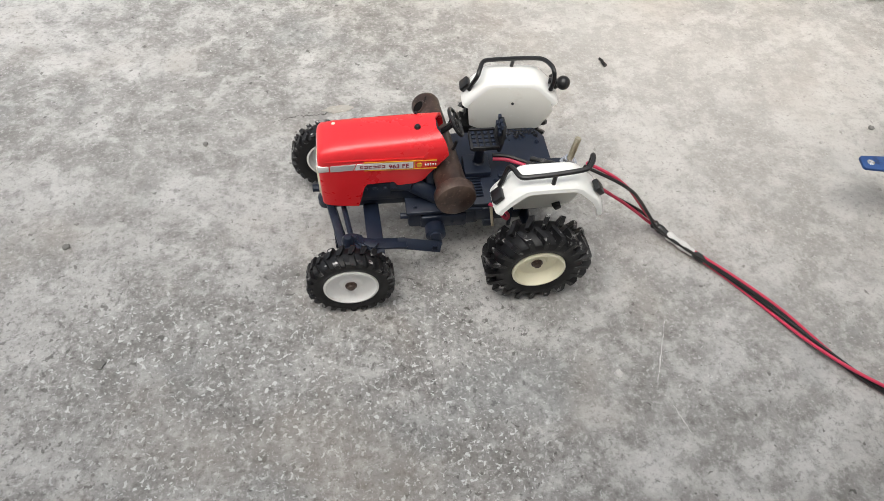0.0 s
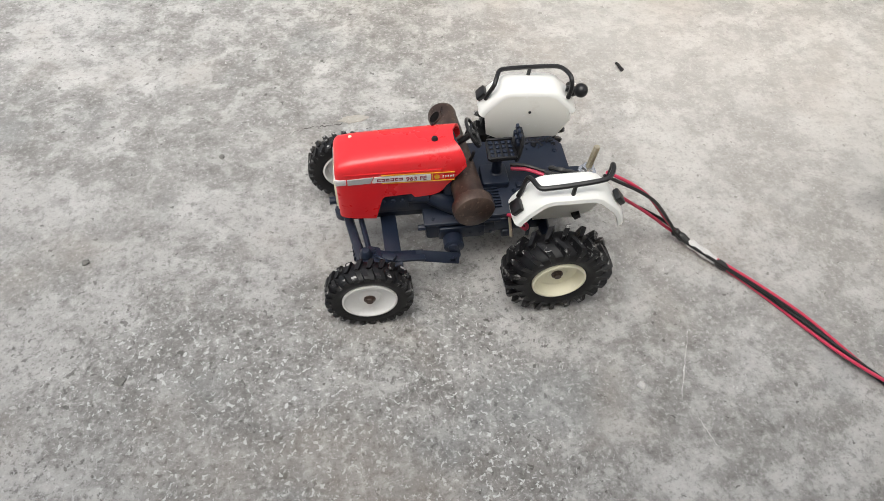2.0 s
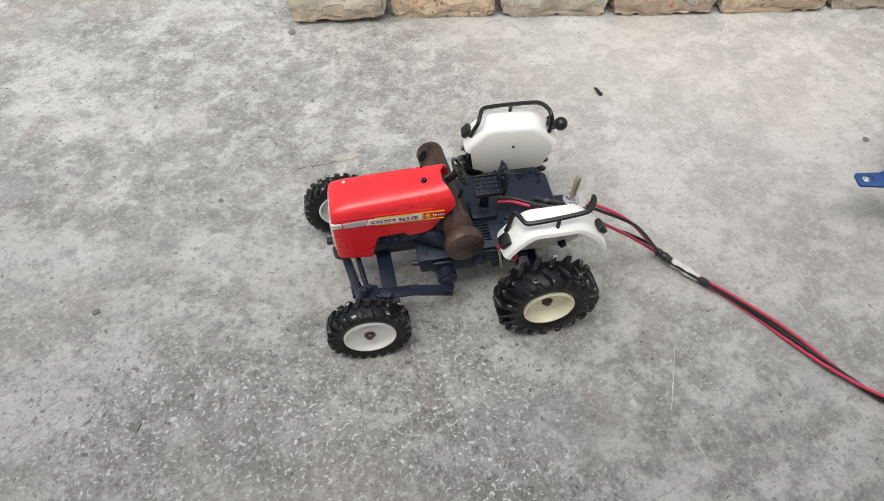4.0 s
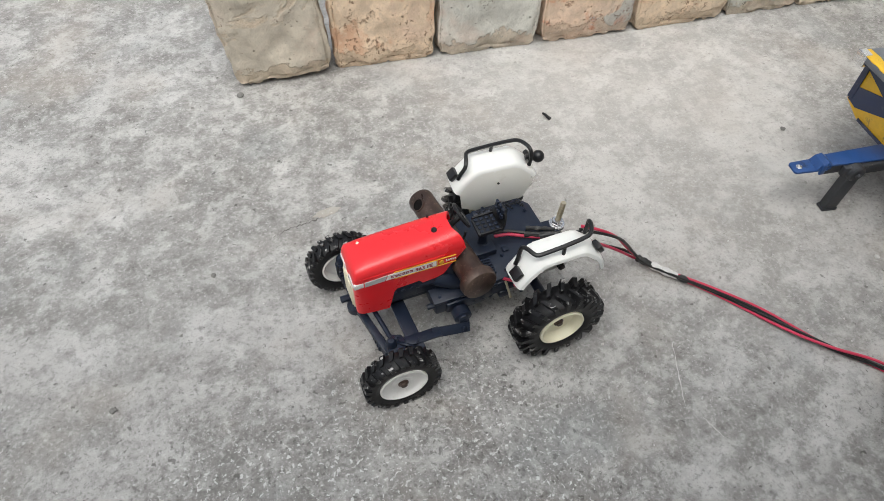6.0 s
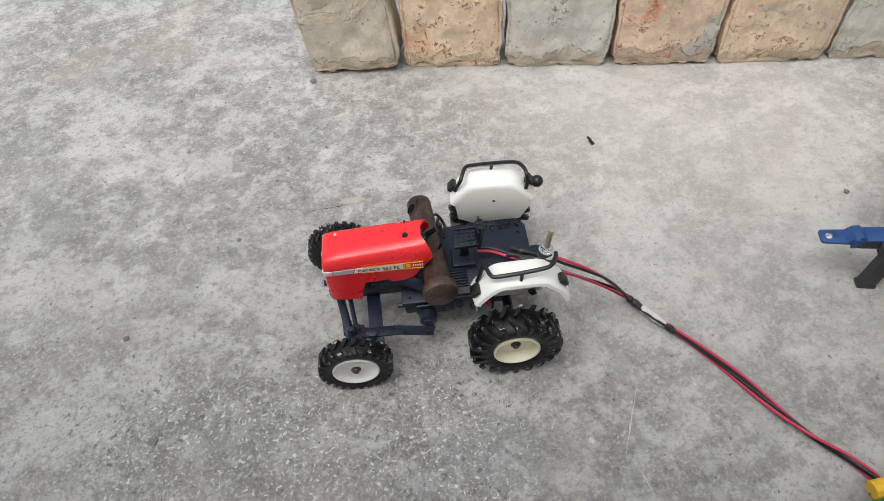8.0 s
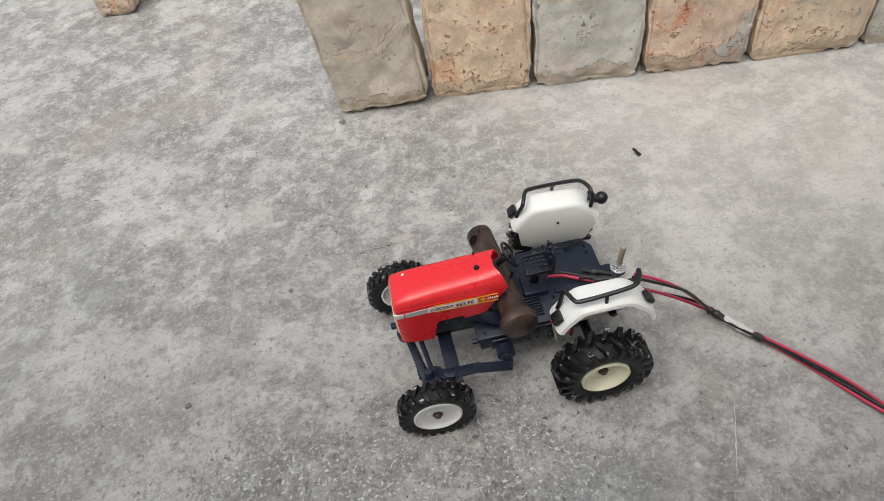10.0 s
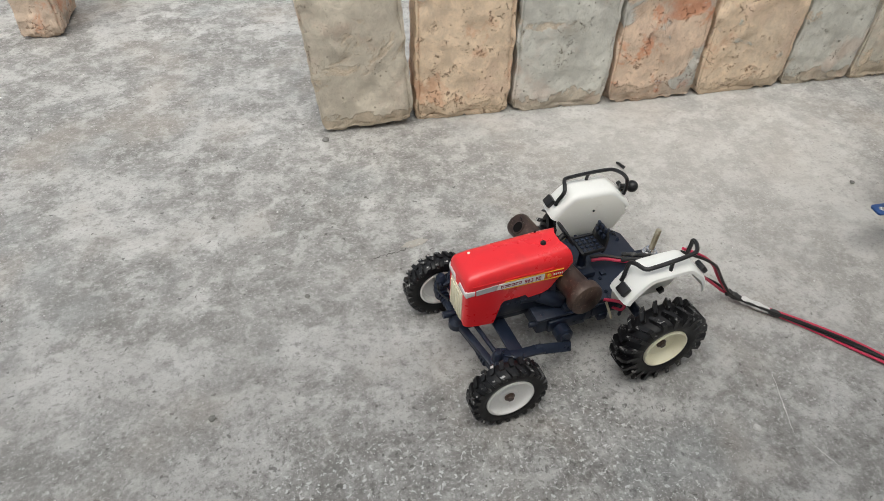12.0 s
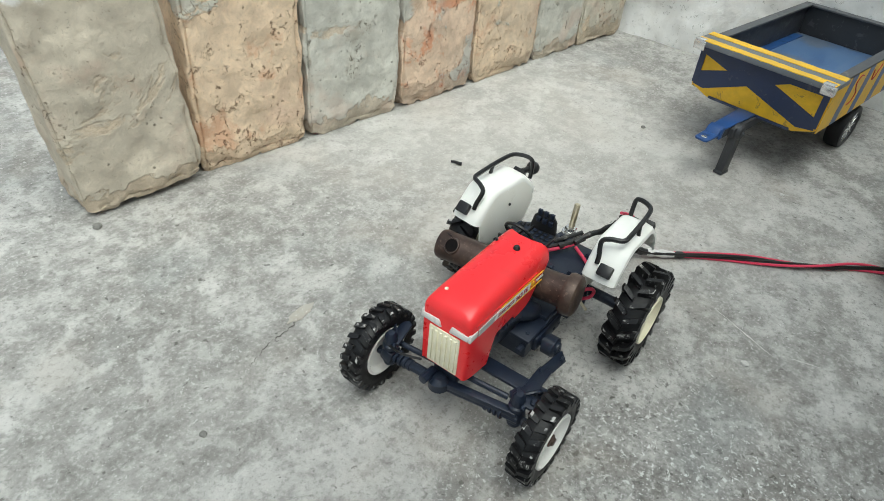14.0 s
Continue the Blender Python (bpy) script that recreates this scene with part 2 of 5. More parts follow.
def painted(name, base, chip, rough=0.5, amount=0.5):
    m = Mat(name, rough)
    n = m.noise(35, 6, 0.65, 0.4)
    f = m.noise(180, 5, 0.7)
    c = m.mix(m.step(n, 0.3, 0.75), tuple(v * 0.85 for v in base), tuple(min(1, v * 1.15) for v in base))
    c = m.mix(m.math("MULTIPLY", m.step(f, 0.63, 0.70), amount), c, chip)
    scuff = m.noise(70, 7, 0.66, 0.5, co=m.turned(0.8))
    c = m.mix(m.math("MULTIPLY", m.step(scuff, 0.60, 0.66), amount * 0.7), c, chip)
    m.color(c)
    m.rough(m.ramp(n, [(0.3, (rough * 0.8,) * 3), (0.7, (min(1, rough * 1.4),) * 3)]))
    m.bump(m.math("ADD", n, m.math("MULTIPLY", f, 0.4)), 0.25, 0.0006)
    return m.m


def worn_sheet():
    """Blue paint dragged and rubbed by loads, with brown dust along its edges."""
    m = Mat("worn_blue_sheet", 0.55, spec=0.35)
    drag = m.noise(30, 7, 0.65, 0.3, co=m.pulled(0.1, 0.25))
    f = m.noise(190, 5, 0.7)
    wide = m.noise(13, 6, 0.62, 0.4)
    c = m.ramp(drag, [(0.30, (0.045, 0.095, 0.22)), (0.48, (0.075, 0.145, 0.29)), (0.62, (0.105, 0.175, 0.31)), (0.78, (0.16, 0.21, 0.29))])
    c = m.mix(m.math("MULTIPLY", m.step(wide, 0.52, 0.64), 0.6), c, (0.125, 0.13, 0.13))
    c = m.mix(m.math("MULTIPLY", m.step(f, 0.62, 0.70), 0.4), c, (0.22, 0.24, 0.27))
    split = m.t.nodes.new("ShaderNodeSeparateXYZ")
    m.t.links.new(m.own, split.inputs[0])
    rim = m.math("ADD", m.math("MULTIPLY", split.outputs["Y"], -1.0), m.math("MULTIPLY", m.math("SUBTRACT", wide, 0.5), 0.08))
    c = m.mix(m.math("MULTIPLY", m.step(rim, 0.035, 0.06), 0.75), c, (0.135, 0.125, 0.105))
    m.color(c)
    m.rough(m.ramp(drag, [(0.3, (0.45,) * 3), (0.7, (0.65,) * 3)]))
    m.bump(m.math("ADD", drag, m.math("MULTIPLY", f, 0.3)), 0.3, 0.0006)
    return m.m


def wall_plaster():
    m = Mat("whitewashed_plaster", 0.95, spec=0.2)
    n = m.noise(26, 8, 0.7, 0.3)
    f = m.noise(150, 6, 0.7)
    torn = m.math("ABSOLUTE", m.math("SUBTRACT", m.noise(45, 6, 0.6, 0.4), 0.5), 0.0)
    crack = m.math("MULTIPLY", m.math("MULTIPLY", m.step(torn, 0.012, 0.0), m.step(n, 0.45, 0.56)), m.step(m.noise(120, 3, 0.6), 0.48, 0.56))
    c = m.ramp(n, [(0.28, (0.66, 0.655, 0.65)), (0.42, (0.80, 0.80, 0.79)), (0.6, (0.88, 0.88, 0.875))])
    c = m.mix(m.math("MULTIPLY", crack, 0.7), c, (0.24, 0.23, 0.22))
    c = m.mix(m.math("MULTIPLY", m.step(f, 0.38, 0.28), 0.45), c, (0.36, 0.35, 0.345))
    m.color(c)
    m.bump(m.math("SUBTRACT", m.math("ADD", m.math("MULTIPLY", n, 1.2), m.math("MULTIPLY", f, 0.5)), crack), 0.6, 0.004)
    return m.m


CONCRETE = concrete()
RED = plastic("red_hood_plastic", (0.83, 0.020, 0.027), 0.27, (0.35, 0.01, 0.012), 0.25, 25, spec=0.7)
WHITE = plastic("white_fender_plastic", (0.86, 0.86, 0.82), 0.36, (0.55, 0.52, 0.44), 0.35, 30)
SKIRT = plastic("yellowed_white_plastic", (0.86, 0.85, 0.78), 0.4, (0.45, 0.40, 0.30), 0.5, 30)
CREAM = plastic("cream_wheel_plastic", (0.80, 0.76, 0.58), 0.45, (0.45, 0.38, 0.25), 0.4, 50)
RIMWHITE = plastic("white_wheel_plastic", (0.80, 0.79, 0.76), 0.45, (0.42, 0.37, 0.3), 0.4, 50)
RUBBER = plastic("black_tyre_rubber", (0.006, 0.006, 0.007), 0.42, (0.05, 0.047, 0.04), 0.2, 70, spec=0.32)
LUG = plastic("dusty_lug_rubber", (0.008, 0.008, 0.009), 0.38, (0.62, 0.61, 0.59), 0.8, 190, spec=0.35, vary=23.0)
SCUFF = scuffed_rubber()
DARK = plastic("blue_black_plastic", (0.012, 0.018, 0.034), 0.36, (0.08, 0.088, 0.105), 0.4, 55, spec=0.4)
BLACK = plastic("black_plastic", (0.010, 0.010, 0.011), 0.35, (0.06, 0.06, 0.06), 0.25, 60)
RUST = rusty("rusted_brown_steel", (0.030, 0.018, 0.014), (0.062, 0.038, 0.030), (0.115, 0.078, 0.058), 0.36, 0.3)
CHROME = plastic("chrome_plastic", (0.72, 0.72, 0.72), 0.18, (0.4, 0.4, 0.4), 0.3, 80)
CHROME.node_tree.nodes["Principled BSDF"].inputs["Metallic"].default_value = 0.8
BRASS = rusty("brass_screw", (0.25, 0.21, 0.14), (0.42, 0.37, 0.26), (0.6, 0.55, 0.43), 0.35, 0.8)
WIRE_RED = plastic("red_wire_sleeve", (0.60, 0.04, 0.095), 0.45, (0.3, 0.02, 0.03), 0.3, 60)
WIRE_BLACK = plastic("black_wire_sleeve", (0.012, 0.011, 0.011), 0.4, (0.08, 0.07, 0.06), 0.3, 60)
TAPE = plastic("black_tape", (0.02, 0.02, 0.02), 0.38, (0.35, 0.34, 0.32), 0.5, 80)
TAPE_WHITE = plastic("scuffed_pale_tape", (0.62, 0.61, 0.59), 0.45, (0.05, 0.05, 0.05), 0.6, 45)
STICKER = plastic("white_sticker", (0.78, 0.76, 0.74), 0.4, (0.5, 0.45, 0.4), 0.2, 60)
STICKER_GREY = plastic("grey_sticker", (0.48, 0.47, 0.47), 0.4, (0.3, 0.3, 0.3), 0.2, 60)
GOLD = plastic("gold_line", (0.80, 0.42, 0.03), 0.4, (0.5, 0.2, 0.02), 0.2, 60)
MAROON = plastic("maroon_print", (0.28, 0.015, 0.045), 0.45, (0.3, 0.1, 0.1), 0.2, 60)
LENS = plastic("clear_lamp_lens", (0.70, 0.68, 0.66), 0.10, (0.42, 0.36, 0.34), 0.8, 160)
BRICK_GREY = brick_face("cement_washed_brick", (0.64, 0.53, 0.40), (0.55, 0.52, 0.445), (0.60, 0.46, 0.35), (0.15, 0.115, 0.085), 0.31, 0.53)
BRICK_LIMED = brick_face("limed_top_brick", (0.64, 0.53, 0.40), (0.565, 0.51, 0.42), (0.60, 0.46, 0.35), (0.15, 0.115, 0.085), 0.31, 0.53, lime=2.3 * U)
BRICK_TAN = brick_face("tan_clay_brick", (0.74, 0.58, 0.42), (0.52, 0.51, 0.455), (0.66, 0.39, 0.25), (0.22, 0.11, 0.065), 0.58)
BRICK_ORANGE = brick_face("orange_mottled_brick", (0.69, 0.53, 0.40), (0.50, 0.495, 0.455), (0.66, 0.26, 0.13), (0.24, 0.10, 0.06), 0.55, 0.44, 0.505)
BRICK_PALE = brick_face("pale_grey_brick", (0.61, 0.52, 0.41), (0.545, 0.545, 0.50), (0.42, 0.39, 0.33), (0.15, 0.125, 0.095), 0.34, 0.52)
PLASTER = wall_plaster()
YELLOW = painted("yellow_paint", (0.76, 0.46, 0.02), (0.10, 0.08, 0.05), 0.4, 0.75)
YELLOW_WORN = painted("worn_yellow_paint", (0.74, 0.44, 0.02), (0.16, 0.11, 0.05), 0.4, 0.9)
NAVY = painted("navy_paint", (0.022, 0.035, 0.085), (0.12, 0.13, 0.15), 0.42, 0.4)
BLUE = painted("blue_paint", (0.020, 0.070, 0.225), (0.012, 0.02, 0.05), 0.32, 0.9)
BED = worn_sheet()
STEEL = painted("dark_grey_paint", (0.035, 0.037, 0.042), (0.13, 0.13, 0.13), 0.5, 0.5)
STRIPE = painted("grey_stripe", (0.14, 0.155, 0.18), (0.3, 0.3, 0.3), 0.4, 0.4)
RAIL = painted("dusty_grey_paint", (0.085, 0.088, 0.095), (0.22, 0.21, 0.19), 0.55, 0.6)
GREEN = painted("green_paint", (0.015, 0.16, 0.065), (0.04, 0.06, 0.04), 0.4, 0.4)
REDINK = painted("red_ink", (0.45, 0.03, 0.02), (0.3, 0.02, 0.02), 0.5, 0.2)
STONE = rusty("grey_stone", (0.10, 0.10, 0.095), (0.20, 0.195, 0.18), (0.34, 0.33, 0.31), 0.9, 0.0)
PALE_STONE = rusty("pale_grit", (0.42, 0.41, 0.39), (0.55, 0.54, 0.52), (0.7, 0.7, 0.68), 0.9, 0.0)
FLAKE = rusty("beige_mortar", (0.28, 0.262, 0.235), (0.37, 0.345, 0.305), (0.42, 0.40, 0.365), 0.95, 0.0)
CRACK = plastic("dark_crack_line", (0.075, 0.07, 0.062), 0.95, (0.08, 0.07, 0.06), 0.4, 60)
# near-black that stands for the shade inside the pipe's hole
HOLLOW_BLACK = plastic("shaded_hollow_black", (0.006, 0.005, 0.005), 0.95, (0.01, 0.009, 0.008), 0.3, 60, 0.1)

# ---- mesh helpers ----


def mesh_of(name, bm, material):
    bm.normal_update()
    me = bpy.data.meshes.new(name)
    for v in bm.verts:
        v.co *= U
    bm.to_mesh(me)
    bm.free()
    me.materials.append(material)
    return me


def smooth(me, angle=35):
    for p in me.polygons:
        p.use_smooth = True
    me.set_sharp_from_angle(angle=radians(angle))


def part(name, bm, material, parent, label="", soft=True):
    """One mesh object under a thing or under a part."""
    me = mesh_of(name, bm, material)
    if soft:
        smooth(me)
    ob = new(name, me)
    ob.parent = parent
    if label:
        ob["label"] = label
    return ob


def thing(name, label, category, m=None, group="", kind=""):
    """A thing's empty at its base."""
    ob = new(name)
    ob.empty_display_size = 0.02
    if m is not None:
        ob.matrix_world = m
    return tagged(ob, label, category, group, kind)


def single(name, bm, material, label, category, m=None, group="", kind="", soft=True):
    """A thing of one mesh."""
    me = mesh_of(name, bm, material)
    if soft:
        smooth(me)
    ob = new(name, me)
    if m is not None:
        ob.matrix_world = m
    return tagged(ob, label, category, group, kind)


def place(x, y, z=0.0, rx=0, ry=0, rz=0):
    return pose(x * U, y * U, z * U, rx, ry, rz)


def add_box(bm, lo, hi, bevel=0.0, m=None, segments=2):
    got = bmesh.ops.create_cube(bm, size=1.0)
    vs = got["verts"]
    lo, hi = Vector(lo), Vector(hi)
    for v in vs:
        v.co = Vector(((v.co.x + 0.5) * (hi.x - lo.x) + lo.x, (v.co.y + 0.5) * (hi.y - lo.y) + lo.y, (v.co.z + 0.5) * (hi.z - lo.z) + lo.z))
        if m is not None:
            v.co = m @ v.co
    if bevel:
        es = {e for v in vs for e in v.link_edges}
        bmesh.ops.bevel(bm, geom=list(es), offset=bevel, segments=segments, affect="EDGES", profile=0.5)
    return bm


def box(lo, hi, bevel=0.0, m=None, segments=2):
    return add_box(bmesh.new(), lo, hi, bevel, m, segments)


def add_lathe(bm, profile, segs=32, axis="y", at=(0, 0, 0), m=None):
    """Turns (radius, along) pairs round an axis through at."""
    rows = []
    at = Vector(at)
    for r, a in profile:
        row = []
        for i in range(segs if r > 1e-6 else 1):
            th = 2 * math.pi * i / segs
            u, v = r * math.cos(th), r * math.sin(th)
            co = {"x": Vector((a, u, v)), "y": Vector((u, a, v)), "z": Vector((u, v, a))}[axis]
            if m is not None:
                co = m @ co
            row.append(bm.verts.new(co + at))
        rows.append(row)
    for p, q in zip(rows, rows[1:]):
        n = max(len(p), len(q))
        for i in range(n):
            j = (i + 1) % n
            f = [p[i % len(p)], p[j % len(p)], q[j % len(q)], q[i % len(q)]]
            f = list(dict.fromkeys(f))
            if len(f) > 2:
                bm.faces.new(f)
    bmesh.ops.recalc_face_normals(bm, faces=bm.faces)
    return bm


def lathe(profile, segs=32, axis="y", at=(0, 0, 0), m=None):
    return add_lathe(bmesh.new(), profile, segs, axis, at, m)


def glide(points, steps=8):
    """A smooth line through points."""
    pts = [Vector(p) for p in points]
    pts = [2 * pts[0] - pts[1], *pts, 2 * pts[-1] - pts[-2]]
    out = []
    for a, b, c, d in zip(pts, pts[1:], pts[2:], pts[3:]):
        for i in range(steps):
            t = i / steps
            out.append(0.5 * (2 * b + (c - a) * t + (2 * a - 5 * b + 4 * c - d) * t * t + (3 * b - a - 3 * c + d) * t**3))
    out.append(pts[-2])
    return out


def add_tube(bm, line, radius, segs=8, cap=True):
    """A tube along a line of points; radius: one number or a function of 0..1."""
    line = [Vector(p) for p in line]
    normal = None
    rows = []
    for i, p in enumerate(line):
        way = (line[min(i + 1, len(line) - 1)] - line[max(i - 1, 0)]).normalized()
        if normal is None:
            normal = way.orthogonal().normalized()
        normal = (normal - way * normal.dot(way)).normalized()
        side = way.cross(normal)
        r = radius(i / (len(line) - 1)) if callable(radius) else radius
        rows.append([bm.verts.new(p + r * (math.cos(a) * normal + math.sin(a) * side)) for a in (2 * math.pi * k / segs for k in range(segs))])
    for p, q in zip(rows, rows[1:]):
        for i in range(segs):
            bm.faces.new((p[i], p[(i + 1) % segs], q[(i + 1) % segs], q[i]))
    if cap:
        bm.faces.new(rows[0][::-1])
        bm.faces.new(rows[-1])
    return bm


def tube(line, radius, segs=8, cap=True):
    return add_tube(bmesh.new(), line, radius, segs, cap)


def slab(outline, plane, lo, hi, bevel=0.0, m=None):
    """A flat outline (pairs in the named plane) made thick from lo to hi along the third axis."""
    bm = bmesh.new()
    at = {"xy": lambda a, b, c: (a, b, c), "xz": lambda a, b, c: (a, c, b), "yz": lambda a, b, c: (c, a, b)}[plane]
    low = [bm.verts.new(at(a, b, lo)) for a, b in outline]
    high = [bm.verts.new(at(a, b, hi)) for a, b in outline]
    bm.faces.new(low)
    bm.faces.new(high)
    n = len(outline)
    for i in range(n):
        bm.faces.new((low[i], low[(i + 1) % n], high[(i + 1) % n], high[i]))
    bmesh.ops.recalc_face_normals(bm, faces=bm.faces)
    if bevel:
        bmesh.ops.bevel(bm, geom=list(bm.edges), offset=bevel, segments=2, affect="EDGES", profile=0.5)
    if m is not None:
        bmesh.ops.transform(bm, matrix=m, verts=bm.verts)
    return bm


def loft(rows, thick=0.0, closed=False):
    """A skin over rows of points, made thick inwards."""
    bm = bmesh.new()
    vs = [[bm.verts.new(p) for p in row] for row in rows]
    for p, q in zip(vs, vs[1:]):
        for i in range(len(p) - (0 if closed else 1)):
            j = (i + 1) % len(p)
            bm.faces.new((p[i], p[j], q[j], q[i]))
    bmesh.ops.recalc_face_normals(bm, faces=bm.faces)
    if thick:
        bmesh.ops.solidify(bm, geom=list(bm.faces), thickness=thick)
    return bm


# ---- ground ----


def ground():
    bm = bmesh.new()
    edges = sorted({*np.linspace(-3, 3, 41).round(3), -600, -120, -30, -8, 8, 30, 120, 600})
    n = len(edges)
    vs = [[bm.verts.new((x / U, y / U, 0)) for x in edges] for y in edges]
    for i in range(n - 1):
        for j in range(n - 1):
            bm.faces.new((vs[i][j], vs[i][j + 1], vs[i + 1][j + 1], vs[i + 1][j]))
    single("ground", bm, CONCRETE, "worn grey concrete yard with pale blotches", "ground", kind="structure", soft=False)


ground()

# The yard's bricks, wall and trailer are laid out on their own axes and turned to the tractor's.
YARD = place(0.09, 1.40, 0, 0, 0, -10)
PARKED = place(0, 0, 0, 0, 0, -8)

# ---- the row of bricks standing on end ----


def brick_mesh(width, deep, high, seed, chip=0.10):
    bm = bmesh.new()
    bmesh.ops.create_cube(bm, size=1.0)
    bmesh.ops.subdivide_edges(bm, edges=list(bm.edges), cuts=47, use_grid_fill=True)
    rnd = random.Random(seed)
    off = Vector((rnd.random() * 50, rnd.random() * 50, rnd.random() * 50))
    half = Vector((width / 2, deep / 2, high / 2))
    for v in bm.verts:
        q = v.co * 2
        # finer steps towards the edges
        q = Vector([math.copysign(1 - (1 - abs(c)) ** 1.15, c) for c in q])
        p = Vector((q.x * half.x, q.y * half.y, q.z * half.z))
        r = 0.055 + 0.035 * noise.noise(p * 1.7 + off)
        inner = Vector([max(-h + r, min(h - r, c)) for c, h in zip(p, half)])
        out = p - inner
        if out.length > 1e-6:
            p = inner + out.normalized() * r
        edge = max(0.0, min(1.0, (sorted(abs(c) for c in q)[1] - 0.84) / 0.16)) ** 1.3
        rough = 0.034 * noise.noise(p * 1.9 + off) + 0.024 * noise.noise(p * 5 + off) + 0.014 * noise.noise(p * 13 + off)
        rough -= edge * (chip * max(0.0, noise.noise(p * 2.2 - off)) + 0.09 * abs(noise.noise(p * 4.5 - off)) + 0.075 * abs(noise.noise(p * 11 - off)))
        p += out.normalized() * rough if out.length > 1e-6 else Vector()
        v.co = p + Vector((0, 0, half.z))
    low = min(v.co.z for v in bm.verts)
    for v in bm.verts:
        v.co.z -= low
        if v.co.z < 0.035:
            v.co.z *= 0.15
    low = min(v.co.z for v in bm.verts)
    return bm


def stand_brick(x0, x1, y0, deep, high, material, seed, label, turn=0.0, lean=0.0, group="row of bricks standing on end"):
    m = YARD @ place((x0 + x1) / 2, y0 + deep / 2, abs(math.sin(radians(lean))) * (x1 - x0) / 2, 0, lean, turn)
    return single("brick", brick_mesh(x1 - x0 - 0.035, deep, high, seed), material, label, "brick", m, group)


stand_brick(-1.97, -0.573, 2.60, 0.66, 2.62, BRICK_LIMED, 11, "grey cement-washed brick with a whitewashed top, standing on end", 1, -5.0)
stand_brick(-0.556, 0.918, 2.77, 0.62, 2.60, BRICK_TAN, 22, "tan pitted brick with a grey cement patch, standing on end", 1)
stand_brick(0.945, 2.496, 2.80, 0.64, 2.68, BRICK_PALE, 33, "pale grey brick with a broken lower edge, standing on end", 1)
stand_brick(2.518, 4.003, 2.83, 0.62, 2.60, BRICK_ORANGE, 44, "tan brick mottled orange and blue-grey, standing on end", 2)
stand_brick(4.036, 5.631, 2.90, 0.64, 2.62, BRICK_TAN, 55, "pinkish tan brick standing on end", 3)
stand_brick(5.664, 6.951, 3.00, 0.64, 2.60, BRICK_PALE, 66, "greenish grey brick standing on end", 1)
stand_brick(6.973, 8.392, 3.02, 0.64, 2.58, BRICK_GREY, 77, "dark grey brick standing on end beside the wall", 0)
stand_brick(-7.15, -6.39, 6.41, 1.30, 2.6, BRICK_ORANGE, 88, "blue-grey and red brick standing alone on its end", 2, group="lone bricks")
stand_brick(-6.2, -5.52, 8.2, 1.30, 2.6, BRICK_TAN, 99, "brown brick standing farther back on the concrete", 8, group="lone bricks")

# ---- the whitewashed wall behind the trailer ----


def rough_wall(x0, y0, x1, y1, thick, high):
    bm = bmesh.new()
    a, b = Vector((x0, y0, 0)), Vector((x1, y1, 0))
    along = (b - a).normalized()
    across = Vector((along.y, -along.x, 0))
    nx, nz = 220, 110
    length = (b - a).length
    front = []
    for j in range(nz + 1):
        row = []
        for i in range(nx + 1):
            p = a + along * length * i / nx + Vector((0, 0, high * j / nz))
            d = 0.09 * noise.noise(p * 1.3) + 0.045 * noise.noise(p * 4) + 0.03 * noise.noise(p * 9)
            row.append(bm.verts.new(p + across * d))
        front.append(row)
    back = [[bm.verts.new(a + along * length * i / nx - across * thick + Vector((0, 0, high * j / nz))) for i in (0, nx)] for j in (0, nz)]
    for j in range(nz):
        for i in range(nx):
            bm.faces.new((front[j][i], front[j][i + 1], front[j + 1][i + 1], front[j + 1][i]))
    bm.faces.new((*[front[j][0] for j in range(nz, -1, -1)], back[0][0], back[1][0]))
    bm.faces.new((*[front[j][nx] for j in range(nz + 1)], back[1][1], back[0][1]))
    bm.faces.new((*front[nz], back[1][1], back[1][0]))
    bm.faces.new((back[0][0], back[0][1], back[1][1], back[1][0]))
    bmesh.ops.recalc_face_normals(bm, faces=bm.faces)
    return single("wall_east", bm, PLASTER, "rough whitewashed plaster wall, cracked and stained", "wall", YARD, kind="structure")


rough_wall(8.4, 3.9, 10.1, -7.5, 2.0, 12.0)

# ---- added, unseen wall behind the camera: closes the yard, shades near ground ----
shade_wall_box = box((-60, -6.8, 0), (60, -5.5, 12), 0.05)
single("wall_south", shade_wall_box, PLASTER, "plain added wall, unseen, shading the near side of the yard", "wall", kind="structure")

# ---- the toy tractor ----


def tyre_mesh(r, width, rim, lugs, lug_h, lug_w, chevron):
    w = width / 2
    body = r - lug_h
    s = body - rim
    prof = [(rim, -w * 0.72), (rim + s * 0.18, -w * 0.9), (rim + s * 0.55, -w), (rim + s * 0.86, -w * 0.93), (body, -w * 0.7), (body + 0.008, 0),
            (body, w * 0.7), (rim + s * 0.86, w * 0.93), (rim + s * 0.55, w), (rim + s * 0.18, w * 0.9), (rim, w * 0.72), (rim * 0.985, 0), (rim, -w * 0.72)]
    return lathe(prof, 48)


